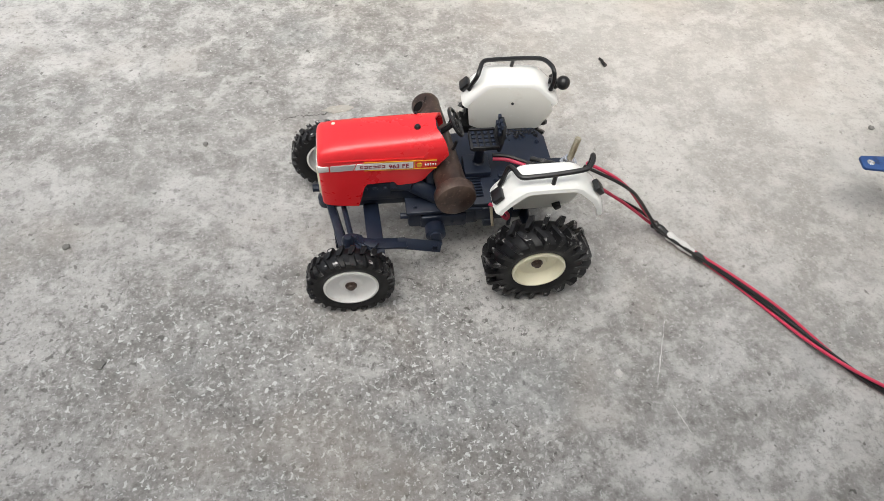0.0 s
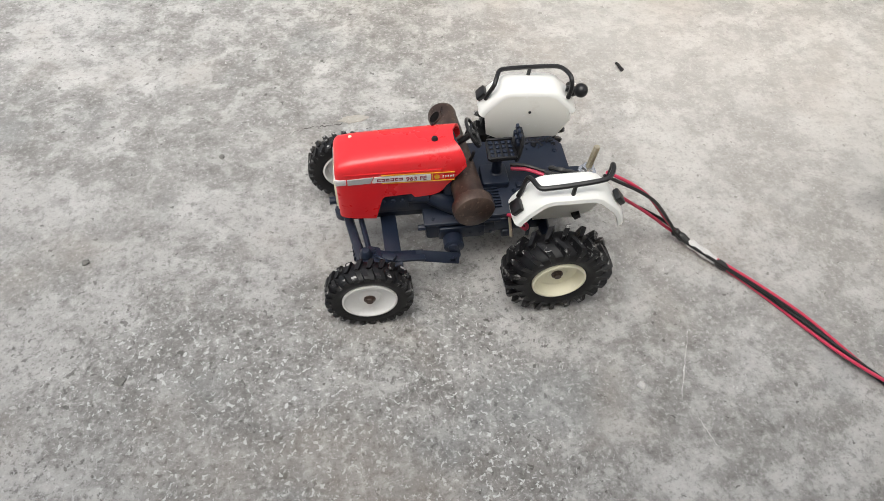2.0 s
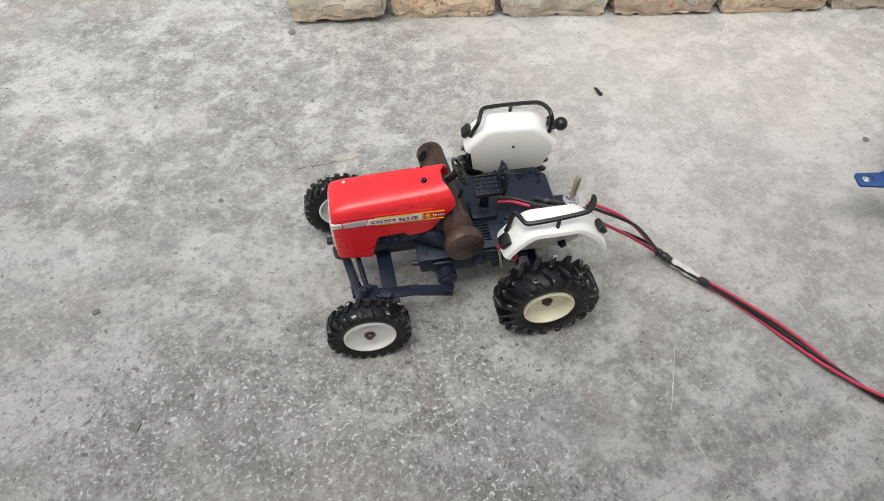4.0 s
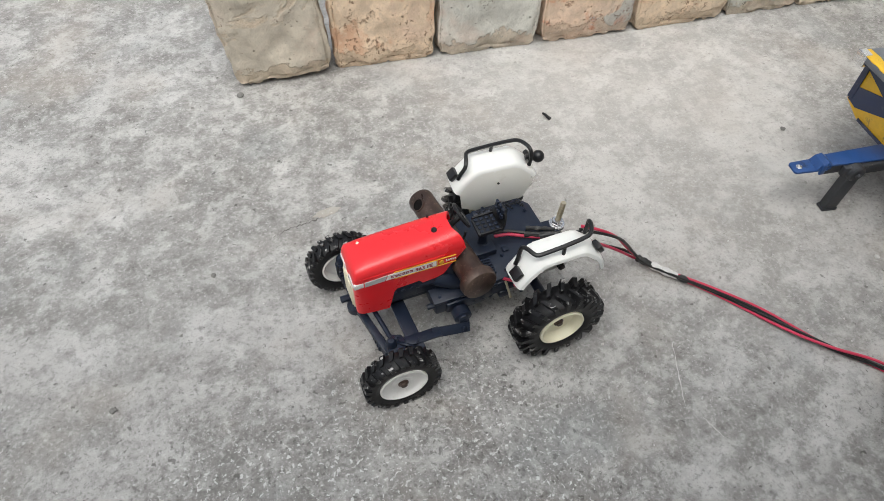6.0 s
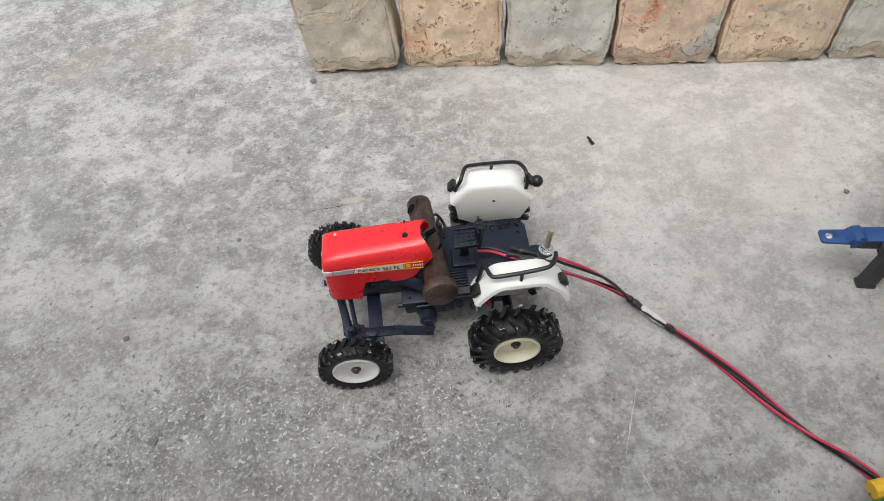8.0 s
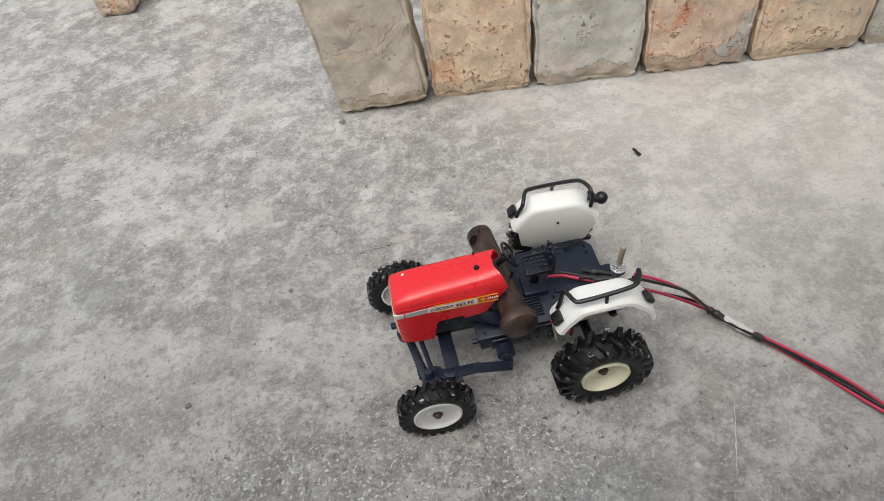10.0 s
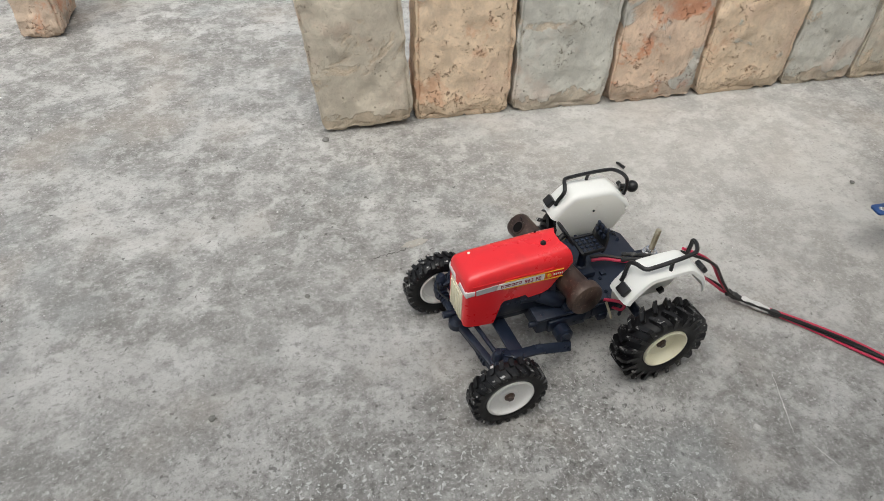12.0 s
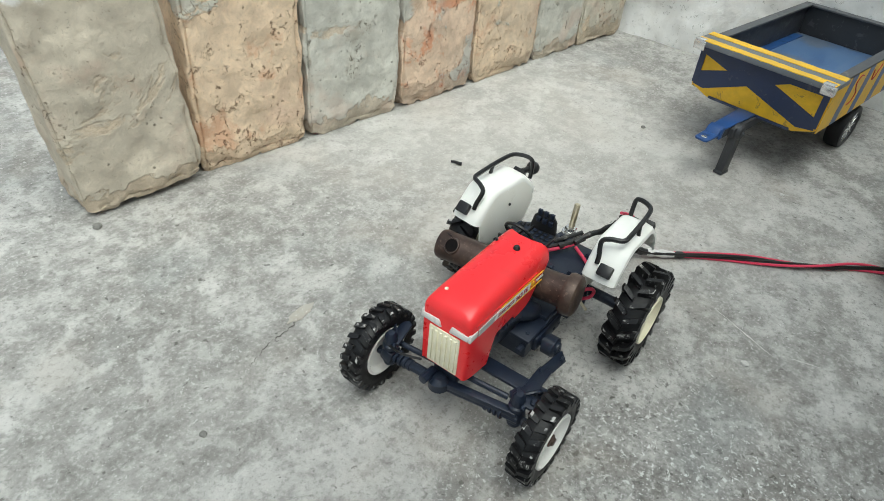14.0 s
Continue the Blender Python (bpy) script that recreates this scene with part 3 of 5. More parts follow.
def lug_mesh(r, width, lug_h, lug_w, chevron, side):
    """One slanted tread bar at the top of the wheel, from the middle of the tread to a shoulder."""
    bm = bmesh.new()
    w = width / 2
    rows = []
    for f in (0.0, 0.3, 0.6, 0.82, 1.0):
        y = side * (w * 0.03 + f * w * 0.99)
        th = -chevron * (1 - f)
        top = r - (0.0 if f < 0.9 else lug_h * 0.35)
        low = r - lug_h * (1.25 + (0.9 if f > 0.9 else 0.0))
        half = lug_w / r * (0.5 if f > 0.1 else 0.36)
        rows.append([(th - half * 1.3, low, y), (th - half, top, y), (th + half, top, y), (th + half * 1.3, low, y)])
    vs = [[bm.verts.new((q * math.sin(a), y, q * math.cos(a))) for a, q, y in row] for row in rows]
    for p, q in zip(vs, vs[1:]):
        for i in range(4):
            bm.faces.new((p[i], p[(i + 1) % 4], q[(i + 1) % 4], q[i]))
    bm.faces.new(vs[0])
    bm.faces.new(vs[-1][::-1])
    bmesh.ops.recalc_face_normals(bm, faces=bm.faces)
    for f in bm.faces:
        mid = f.calc_center_median()
        if f.normal.z > 0.7 and 0.55 * w < abs(mid.y) < 0.86 * w:
            f.material_index = 1
    return bm


def wheel(parent, at, r, width, rim, lugs, lug_h, lug_w, chevron, rim_mat, side, turn=0.0, deep=0.5):
    """A wheel as one part of its tractor, with tyre, lugs, rim and hub under it; side -1 faces -y."""
    m = Matrix.Translation(Vector(at)) @ Matrix.Rotation(radians(turn), 4, "Z")
    if side > 0:
        m = m @ Matrix.Rotation(math.pi, 4, "Z")

    def moved(bm):
        bmesh.ops.transform(bm, matrix=m, verts=bm.verts)
        return bm

    w = width / 2
    body = part("wheel", moved(tyre_mesh(r, width, rim, lugs, lug_h, lug_w, chevron)), RUBBER, parent, "black rubber tyre on a pale plastic rim")
    for s in (-1, 1):
        me = mesh_of("lug", lug_mesh(r, width, lug_h, lug_w, chevron, s), LUG)
        me.materials.append(SCUFF)
        for k in range(lugs):
            lug = new("lug", me)
            lug.parent = body
            q = m @ Matrix.Rotation(2 * math.pi * (k + (0.5 if s > 0 else 0.0)) / lugs, 4, "Y")
            lug.matrix_local = Matrix.Translation(q.translation * U) @ q.to_3x3().to_4x4()
    y0 = -w
    prof = [(rim * 1.05, y0 * 0.80), (rim * 1.04, y0 * 0.98), (rim * 0.97, y0 * 1.0), (rim * 0.93, y0 * (1 - deep * 0.5)), (rim * 0.80, y0 * (1 - deep)), (rim * 0.45, y0 * (1 - deep) + 0.008),
            (rim * 0.36, y0 * (1 - deep * 0.85)), (0.0, y0 * (1 - deep * 0.85)), ]
    part("rim", moved(lathe(prof, 40)), rim_mat, body, "pale moulded plastic rim")
    back = [(rim * 1.03, w * 0.85), (rim * 0.95, w * 0.9), (rim * 0.8, w * 0.3), (0.0, w * 0.3)]
    part("inner_rim", moved(lathe(back, 32)), rim_mat, body)
    nut = [(0.0, y0 * (1 - deep * 0.85) - 0.035), (0.03, y0 * (1 - deep * 0.85) - 0.035), (0.036, y0 * (1 - deep * 0.85) - 0.02), (0.05, y0 * (1 - deep * 0.85) - 0.012), (0.052, y0 * (1 - deep * 0.85) + 0.01)]
    if deep > 0.6:
        arc = [(0.125 * math.cos(radians(d)), y0 * (1 - deep) - 0.004, 0.125 * math.sin(radians(d))) for d in range(40, 141, 10)]
        part("rim_groove", moved(tube(arc, 0.005, 6)), STONE, body, "thin grey arc marking the rim's groove")
    part("hub_nut", moved(lathe(nut, 12)), RUST, body, "small dark hub nut")
    return body, moved


def hood_section(x_low, x_mid, x_top, w, zb, zs, zt):
    near = [(x_low, -w * 0.96, zb), (x_low * 0.6 + x_mid * 0.4, -w * 0.985, zb + (zs - zb) * 0.4), (x_low * 0.2 + x_mid * 0.8, -w, zb + (zs - zb) * 0.8), (x_mid, -w * 0.985, zs), (x_mid * 0.85 + x_top * 0.15, -w * 0.94, zs + (zt - zs) * 0.42),
            (x_mid * 0.65 + x_top * 0.35, -w * 0.85, zs + (zt - zs) * 0.72), (x_mid * 0.4 + x_top * 0.6, -w * 0.66, zs + (zt - zs) * 0.9), (x_top, -w * 0.3, zt - 0.004)]
    return near + [(x, -y, z) for x, y, z in near[::-1]]


HOOD_Y, HOOD_W = -0.122, 0.213


def shifted(bm):
    """Moves what was built about the middle onto the hood's own line."""
    bmesh.ops.translate(bm, vec=(0, HOOD_Y, 0), verts=bm.verts)
    return bm


def hood(tractor):
    w = HOOD_W
    rows = [
        hood_section(-0.993, -0.993, -0.993, w * 0.80, 0.660, 1.10, 1.160),
        hood_section(-0.990, -0.992, -0.990, w * 0.88, 0.648, 1.14, 1.190),
        hood_section(-0.978, -0.985, -0.980, w * 0.94, 0.640, 1.158, 1.213),
        hood_section(-0.955, -0.974, -0.962, w * 0.98, 0.632, 1.166, 1.240),
        hood_section(-0.925, -0.96, -0.93, w * 1.0, 0.626, 1.17, 1.262),
        hood_section(-0.85, -0.85, -0.83, w * 1.01, 0.612, 1.175, 1.281),
        hood_section(-0.685, -0.685, -0.685, w * 1.01, 0.592, 1.18, 1.292),
        hood_section(-0.672, -0.672, -0.672, w * 1.01, 0.640, 1.18, 1.293),
        hood_section(-0.625, -0.625, -0.625, w * 1.01, 0.835, 1.18, 1.297),
        hood_section(-0.600, -0.600, -0.600, w * 1.01, 0.868, 1.18, 1.299),
        hood_section(-0.375, -0.375, -0.375, w * 1.0, 0.878, 1.18, 1.312),
        hood_section(-0.345, -0.345, -0.345, w * 1.0, 0.832, 1.18, 1.314),
        hood_section(-0.20, -0.17, -0.17, w * 1.0, 0.845, 1.18, 1.323),
        hood_section(-0.135, -0.05, -0.09, w * 0.99, 0.87, 1.17, 1.33),
        hood_section(-0.105, 0.03, -0.045, w * 0.975, 0.90, 1.165, 1.335),
        hood_section(-0.085, 0.082, -0.01, w * 0.96, 0.935, 1.16, 1.338),
    ]
    bm = loft(rows, 0.022)
    body = part("hood", shifted(bm), RED, tractor, "glossy bright red plastic hood")
    # front plate, headlamps and grille
    front = slab([(-0.166, 0.655), (0.166, 0.655), (0.172, 1.10), (0.14, 1.16), (-0.14, 1.16), (-0.172, 1.10)], "yz", -0.991, -0.95, 0.004)
    part("front_panel", shifted(front), RED, body)
    grille = part("grille", shifted(box((-1.002, -0.135, 0.67), (-0.95, 0.135, 1.03), 0.008)), CREAM, body, "cream slatted grille")
    for k in range(6):
        y = -0.105 + k * 0.042 + HOOD_Y
        part("slat", box((-1.014, y - 0.011, 0.69), (-0.99, y + 0.011, 1.01), 0.006), CREAM, grille)
    for s in (-1, 1):
        lamp = shifted(slab([(s * 0.03, 1.050), (s * 0.200, 1.056), (s * 0.200, 1.108), (s * 0.055, 1.116)], "yz", -1.003, -0.95, 0.012))
        part("headlamp", lamp, LENS, body, "clear headlamp strip")
        wrap = slab([(-0.995, 1.052), (-0.905, 1.057), (-0.905, 1.116), (-0.99, 1.118)], "xz", HOOD_Y + s * 0.195, HOOD_Y + s * 0.220, 0.006)
        part("headlamp", wrap, LENS, body)
    # decals on both sides
    for s in (-1, 1):
        y0, y1 = HOOD_Y + s * 0.214, HOOD_Y + s * 0.2225
        lo, hi = min(y0, y1), max(y0, y1)

        def strip(name, pts, mat, extra=0.0, label=""):
            part(name, slab(pts, "xz", lo - (extra if s < 0 else 0), hi + (extra if s > 0 else 0)), mat, body, label, soft=False)

        strip("decal", [(-0.895, 1.058), (-0.71, 1.064), (-0.685, 1.128), (-0.895, 1.118)], STICKER_GREY)
        strip("decal", [(-0.70, 1.0645), (-0.215, 1.050), (-0.215, 1.128), (-0.675, 1.1285)], STICKER, 0.0, "white name sticker")
        strip("decal", [(-0.62, 1.139), (-0.02, 1.124), (-0.02, 1.129), (-0.62, 1.145)], GOLD)
        strip("decal", [(-0.62, 1.047), (-0.02, 1.032), (-0.02, 1.037), (-0.62, 1.053)], GOLD)
        strip("decal", [(-0.207, 1.045), (-0.200, 1.045), (-0.200, 1.128), (-0.207, 1.128)], GOLD)
        part("decal", lathe([(0.0, lo - 0.003), (0.022, lo - 0.003), (0.022, hi + 0.003), (0.0, hi + 0.003)], 20, "y", (-0.165, 0, 1.083)), GOLD, body)
        for k in range(5):
            x = -0.118 + k * 0.021
            strip("decal", [(x, 1.074), (x + 0.010, 1.074), (x + 0.010, 1.090), (x, 1.090)], STICKER, 0.002)
        # name in plain bars
        for k in range(6):
            x = -0.655 + k * 0.036
            strip("print", [(x, 1.078), (x + 0.029, 1.078), (x + 0.029, 1.086), (x, 1.086)], MAROON, 0.002)
            strip("print", [(x, 1.098), (x + 0.029, 1.098), (x + 0.029, 1.108), (x, 1.108)], MAROON, 0.002)
            if k % 2 == 0:
                strip("print", [(x, 1.078), (x + 0.008, 1.078), (x + 0.008, 1.108), (x, 1.108)], MAROON, 0.002)
            else:
                strip("print", [(x + 0.021, 1.078), (x + 0.029, 1.078), (x + 0.029, 1.108), (x + 0.021, 1.108)], MAROON, 0.002)
        text = bpy.data.curves.new("model_text", "FONT")
        text.body = "963 FE"
        text.size = 0.062 * U
        text.extrude = 0.0012 * U
        text.offset = 0.0008 * U
        text.materials.append(MAROON)
        words = new("model_text", text)
        words.parent = body
        words.matrix_world = place(-0.42 if s < 0 else -0.24, HOOD_Y + s * 0.2245, 1.066 if s < 0 else 1.066, 90, 0, 0 if s < 0 else 180)
        # moulded seam
        part("seam", tube([(-0.93, HOOD_Y + s * 0.212, 1.165), (-0.5, HOOD_Y + s * 0.217, 1.168), (-0.12, HOOD_Y + s * 0.214, 1.163)], 0.005, 5), RED, body)
    cap = [(0.0, 0.045), (0.016, 0.043), (0.026, 0.032), (0.029, 0.012), (0.036, 0.006), (0.036, -0.02)]
    part("filler_cap", lathe(cap, 16, "z", (-0.164, -0.148, 1.302)), BLACK, body, "small black filler cap")
    part("screw", lathe([(0.0, 0.004), (0.008, 0.010), (0.013, 0.009), (0.016, 0.003), (0.016, -0.02)], 12, "z", (-0.844, 0.0, 1.266)), CREAM, body, "pale screw in the hood top")
    # black disc in place of a hole's dark inside
    part("screw_hole", lathe([(0.0, 0.006), (0.011, 0.004), (0.011, -0.02)], 10, "z", (-0.16, 0.035, 1.318)), BLACK, body)


def fender(tractor, s):
    """A mudguard with its skirt, rail and lamps; s is -1 or 1 for the side."""
    prof = [(0.415, 0.905), (0.435, 0.955), (0.50, 1.045), (0.575, 1.125), (0.625, 1.168), (0.68, 1.186), (0.90, 1.192), (1.06, 1.188), (1.13, 1.160), (1.21, 1.085), (1.29, 1.005), (1.345, 0.905), (1.365, 0.835), (1.375, 0.80)]
    if s > 0:
        prof = prof[:-3] + [(1.325, 0.945)]
    y_in, y_out = s * 0.475, s * 0.785

    def inset(x, z, d):
        way = Vector((0.89 - x, 0.78 - z)).normalized()
        return x + way.x * d, z + way.y * d

    rows = []
    for i, (x, z) in enumerate(prof):
        row = []
        for f, d in ((0, 0.055), (0.025, 0.030), (0.07, 0.012), (0.14, 0.003), (0.35, 0.0), (0.7, 0.0), (0.90, 0.010), (0.97, 0.028), (1, 0.062)):
            px, pz = inset(x, z, d)
            row.append((px, y_in + (y_out - y_in) * f, pz))
        rows.append(row)
    body = part("fender", loft(rows, 0.018), WHITE, tractor, "white plastic mudguard")
    skirt = [(0.47, 0.90)] + [inset(x, z, 0.052) for x, z in prof[2:11]] + [(1.28, 0.86), (1.18, 0.66), (1.05, 0.60), (0.66, 0.60), (0.50, 0.68)]
    lo, hi = sorted((s * 0.4765, s * 0.495))
    part("skirt", slab(skirt, "xz", lo, hi, 0.004), SKIRT, body, "white inner skirt, yellowed and chipped")
    # the hole's shade is a solid black disc through the skirt
    part("screw_hole", lathe([(0.0, -0.014), (0.013, -0.014), (0.013, 0.014), (0.0, 0.014)], 10, "y", (0.885, s * 0.48, 0.955)), BLACK, body)
    rail = glide([(0.475, s * 0.575, 1.03), (0.495, s * 0.57, 1.09), (0.535, s * 0.545, 1.205), (0.56, s * 0.60, 1.245), (0.60, s * 0.70, 1.255), (0.70, s * 0.715, 1.265), (0.88, s * 0.715, 1.28), (1.07, s * 0.705, 1.295), (1.15, s * 0.68, 1.30),
                  (1.205, s * 0.60, 1.30), (1.225, s * 0.53, 1.28), (1.235, s * 0.515, 1.20), (1.225, s * 0.515, 1.09)], 5)
    bar = part("rail", tube(rail, 0.021, 8), BLACK, body, "bent black rail")
    part("post", tube([(0.875, s * 0.715, 1.28), (0.87, s * 0.725, 1.20), (0.865, s * 0.735, 1.135)], 0.018, 8), BLACK, bar)
    tilt = Matrix.Translation((0.452, s * 0.67, 1.005)) @ Matrix.Rotation(radians(-48), 4, "Y")
    part("front_lamp", box((-0.05, -0.062, -0.012), (0.055, 0.062, 0.042), 0.014, tilt), BLACK, body, "black lamp block")
    tilt = Matrix.Translation((1.275, s * 0.68, 1.045)) @ Matrix.Rotation(radians(52), 4, "Y")
    part("rear_lamp", box((-0.055, -0.055, -0.012), (0.055, 0.055, 0.04), 0.014, tilt), BLACK, body, "black lamp block")
    if s > 0:
        ball = [(0.0, -0.066)] + [(0.066 * math.cos(a), 0.066 * math.sin(a)) for a in (radians(d) for d in range(-75, 80, 15))] + [(0.0, 0.066)]
        part("beacon", lathe(ball, 20, "z", (1.345, 0.575, 1.125)), BLACK, body, "round black beacon")
        part("beacon_stem", tube([(1.21, 0.60, 1.13), (1.345, 0.575, 1.125)], 0.03, 8), BLACK, body)
    else:
        part("chipped_bracket", slab([(1.00, 0.665), (1.07, 0.69), (1.09, 0.64), (1.04, 0.61)], "xz", -0.545, -0.50, 0.006), BLACK, body)
    if s > 0:
        # the far mudguard sits a little forward and toes in
        turn = place(0.83, 0.63, 0) @ Matrix.Rotation(radians(-5), 4, "Z") @ place(-0.90, -0.62, 0)
        for o in (body, *body.children_recursive):
            o.data.transform(turn)
    return body


def bolt(parent, at, r=0.022, h=0.02, axis="z", mat=None, name="bolt"):
    prof = [(0.0, h), (r * 0.6, h), (r * 0.75, h * 0.7), (r, h * 0.5), (r, -0.01)]
    return part(name, lathe(prof, 6 if r < 0.02 else 8, axis, at), mat or DARK, parent)


def tractor():
    t = thing("toy_tractor", "red and white toy tractor with black wheels on the concrete", "toy tractor", Matrix.Identity(4))
    # wheels
    fr, rr = 0.372, 0.462
    wheel(t, (-0.80, -0.95, fr), fr, 0.19, 0.222, 24, 0.027, 0.042, 0.09, RIMWHITE, -1, 0, 0.45)
    wheel(t, (-0.93, 0.545, fr), fr, 0.19, 0.222, 24, 0.027, 0.042, 0.09, RIMWHITE, 1, 0, 0.45)
    for y, s in ((-0.94, -1), (0.79, 1)):
        body, moved = wheel(t, (0.80, y, rr), rr, 0.275, 0.222, 20, 0.072, 0.044, 0.17, CREAM, s, 0, 0.75)
    # front axle, knuckles and links
    axle = part("front_axle", tube([(-0.83, -0.74, 0.42), (-0.88, -0.45, 0.425), (-0.945, -0.13, 0.43), (-0.955, 0.10, 0.43), (-0.955, 0.42, 0.40)], 0.042, 10), DARK, t, "blue-black front axle beam")
    part("axle_ridge", box((-0.06, -0.30, -0.02), (0.01, 0.30, 0.03), 0.008, Matrix.Translation((-0.87, -0.42, 0.46)) @ Matrix.Rotation(radians(11), 4, "Z")), DARK, axle)
    part("axle_boss", lathe([(0.0, 0.075), (0.05, 0.07), (0.085, 0.03), (0.085, -0.04), (0.05, -0.07), (0, -0.07)], 16, "z", (-0.965, -0.10, 0.455)), DARK, axle)
    part("axle_boss", lathe([(0.0, -0.075), (0.036, -0.07), (0.036, 0.07), (0, 0.075)], 10, "x", (-1.02, -0.03, 0.53)), DARK, axle)
    for y, x in ((-0.70, -0.80), (0.40, -0.955)):
        s = -1 if y < 0 else 1
        turned_post = [(0.0, -0.14), (0.052, -0.135), (0.062, -0.10), (0.048, -0.06), (0.048, 0.03), (0.068, 0.04), (0.068, 0.075), (0.05, 0.09), (0.0, 0.095)]
        knuckle = part("steering_knuckle", lathe(turned_post, 16, "z", (x, y, 0.45)), DARK, t, "blue-black steering knuckle")
        part("knuckle_block", box((-0.062, -0.055, -0.08), (0.062, 0.055, 0.045), 0.02, Matrix.Translation((x, y, 0.43)) @ Matrix.Rotation(radians(12 * s), 4, "X")), DARK, knuckle)
        for k in range(4):
            yk = y - s * (0.085 + 0.042 * k)
            xk = float(np.interp(yk, [-0.74, -0.45, -0.13, 0.10, 0.42], [-0.83, -0.88, -0.945, -0.955, -0.955]))
            part("axle_rib", lathe([(0.038, -0.013), (0.060 - 0.004 * k, -0.010), (0.060 - 0.004 * k, 0.010), (0.038, 0.013)], 14, "y", (xk, yk, 0.42)), DARK, axle)
        part("kingpin", lathe([(0.0, 0.075), (0.03, 0.07), (0.05, 0.04), (0.056, 0.0), (0.056, -0.08)], 10, "z", (x, y, 0.575)), DARK, knuckle)
        part("stub_axle", tube([(x, y, 0.38), (x, y + s * 0.20, 0.375)], 0.038, 8), DARK, knuckle)
        part("knuckle_arm", slab([(-0.02, -0.05), (0.22, -0.10), (0.26, -0.055), (0.24, -0.01), (0.0, 0.05)], "xy", 0.0, 0.028, 0.006, Matrix.Translation((x, y - s * 0.03, 0.535)) @ Matrix.Scale(-s, 4, (0, 1, 0))), DARK, knuckle)
        for k in range(3):
            bolt(knuckle, (x - 0.03 + 0.06 * k, y + 0.06 * (k - 1), 0.555), 0.02, 0.022)
        part("spring_clip", tube(glide([(x + 0.05, y - 0.02 * s, 0.56), (x + 0.13, y + 0.07 * s, 0.60), (x + 0.20, y + 0.09 * s, 0.55), (x + 0.22, y + 0.06 * s, 0.47)], 5), 0.014, 6), DARK, knuckle)
    plate = [(-0.83, -0.66), (-0.77, -0.60), (-0.68, -0.63), (-0.66, -0.70), (-0.71, -0.82), (-0.77, -0.86), (-0.81, -0.82)]
    gusset = part("link_plate", slab(plate, "xy", 0.545, 0.572, 0.006), DARK, t, "small bolted plate over the knuckle")
    for x, y in ((-0.745, -0.665), (-0.755, -0.80)):
        bolt(gusset, (x, y, 0.572), 0.028, 0.03)
    part("tie_rod", tube([(-0.77, -0.60, 0.50), (-0.83, -0.2, 0.51), (-0.88, 0.36, 0.49)], 0.024, 8), DARK, t, "thin blue-black tie rod")
    part("guide_wire", tube(glide([(-0.99, 0.40, 0.54), (-1.03, 0.24, 0.58), (-1.00, 0.06, 0.62)], 5), 0.010, 6), BLACK, axle)
    bar = part("cross_bar", box((-0.07, -0.45, -0.016), (0.07, 0.45, 0.016), 0.01, Matrix.Translation((-0.575, -0.44, 0.47)) @ Matrix.Rotation(radians(2), 4, "Z")), DARK, t, "flat blue-black steering bar")
    bolt(bar, (-0.58, -0.84, 0.485), 0.034, 0.03)
    bolt(bar, (-0.58, -0.10, 0.485), 0.03, 0.03)
    link = bmesh.new()
    for a, b, wide, tw in (((-0.76, -0.70, 0.52), (-0.33, -0.665, 0.455), 0.055, 0), ((-0.36, -0.665, 0.455), (-0.02, -0.665, 0.365), 0.05, 50)):
        a, b = Vector(a), Vector(b)
        m = Matrix.Translation(a) @ (b - a).to_track_quat("X", "Z").to_matrix().to_4x4() @ Matrix.Rotation(radians(tw), 4, "X")
        add_box(link, (-0.02, -wide, -0.014), ((b - a).length + 0.03, wide, 0.014), 0.008, m)
    link = part("drag_link", link, DARK, t, "twisted flat steering link")
    bolt(link, (-0.05, -0.69, 0.385), 0.026, 0.02, "y")
    bolt(link, (-0.72, -0.70, 0.53), 0.034, 0.028)
    # engine, gearbox and chassis
    engine = part("engine", box((-0.78, -0.285, 0.60), (-0.12, 0.06, 0.93), 0.02), DARK, t, "blue-black moulded engine block")
    part("engine_rib", box((-0.66, -0.305, 0.66), (-0.40, -0.275, 0.84), 0.012), DARK, engine)
    for k in range(4):
        bolt(engine, (-0.62 + 0.085 * k, -0.302, 0.79), 0.026, -0.02, "y")
    part("engine_pipe", tube([(-0.40, -0.24, 0.78), (-0.22, -0.26, 0.78)], 0.075, 14), DARK, engine)
    part("engine_pipe", tube(glide([(-0.20, -0.25, 0.76), (-0.10, -0.29, 0.72), (0.02, -0.30, 0.64)], 5), 0.085, 12), DARK, engine)
    part("chassis_rail", box((-0.92, -0.22, 0.46), (0.0, 0.0, 0.60), 0.02), DARK, engine)
    gear = part("gearbox", box((-0.26, -0.44, 0.37), (0.38, 0.44, 0.60), 0.03), DARK, t, "blue-black gearbox casing")
    part("gearbox_lip", box((-0.28, -0.46, 0.565), (0.40, 0.46, 0.605), 0.012), DARK, gear)
    part("gearbox_cover", box((-0.15, -0.475, 0.40), (0.26, -0.42, 0.545), 0.014), DARK, gear)
    part("side_disc", lathe([(0.0, -0.065), (0.07, -0.06), (0.09, -0.045), (0.09, 0.05)], 20, "y", (-0.03, -0.55, 0.44)), DARK, gear)
    part("side_shaft", tube([(-0.03, -0.40, 0.44), (-0.03, -0.60, 0.44)], 0.05, 12), DARK, gear)
    arm = [(0.05 * math.cos(radians(d)), 0.03 + 0.05 * math.sin(radians(d))) for d in range(0, 181, 30)] + [(0.042 * math.cos(radians(d)), -0.09 + 0.042 * math.sin(radians(d))) for d in range(180, 361, 30)]
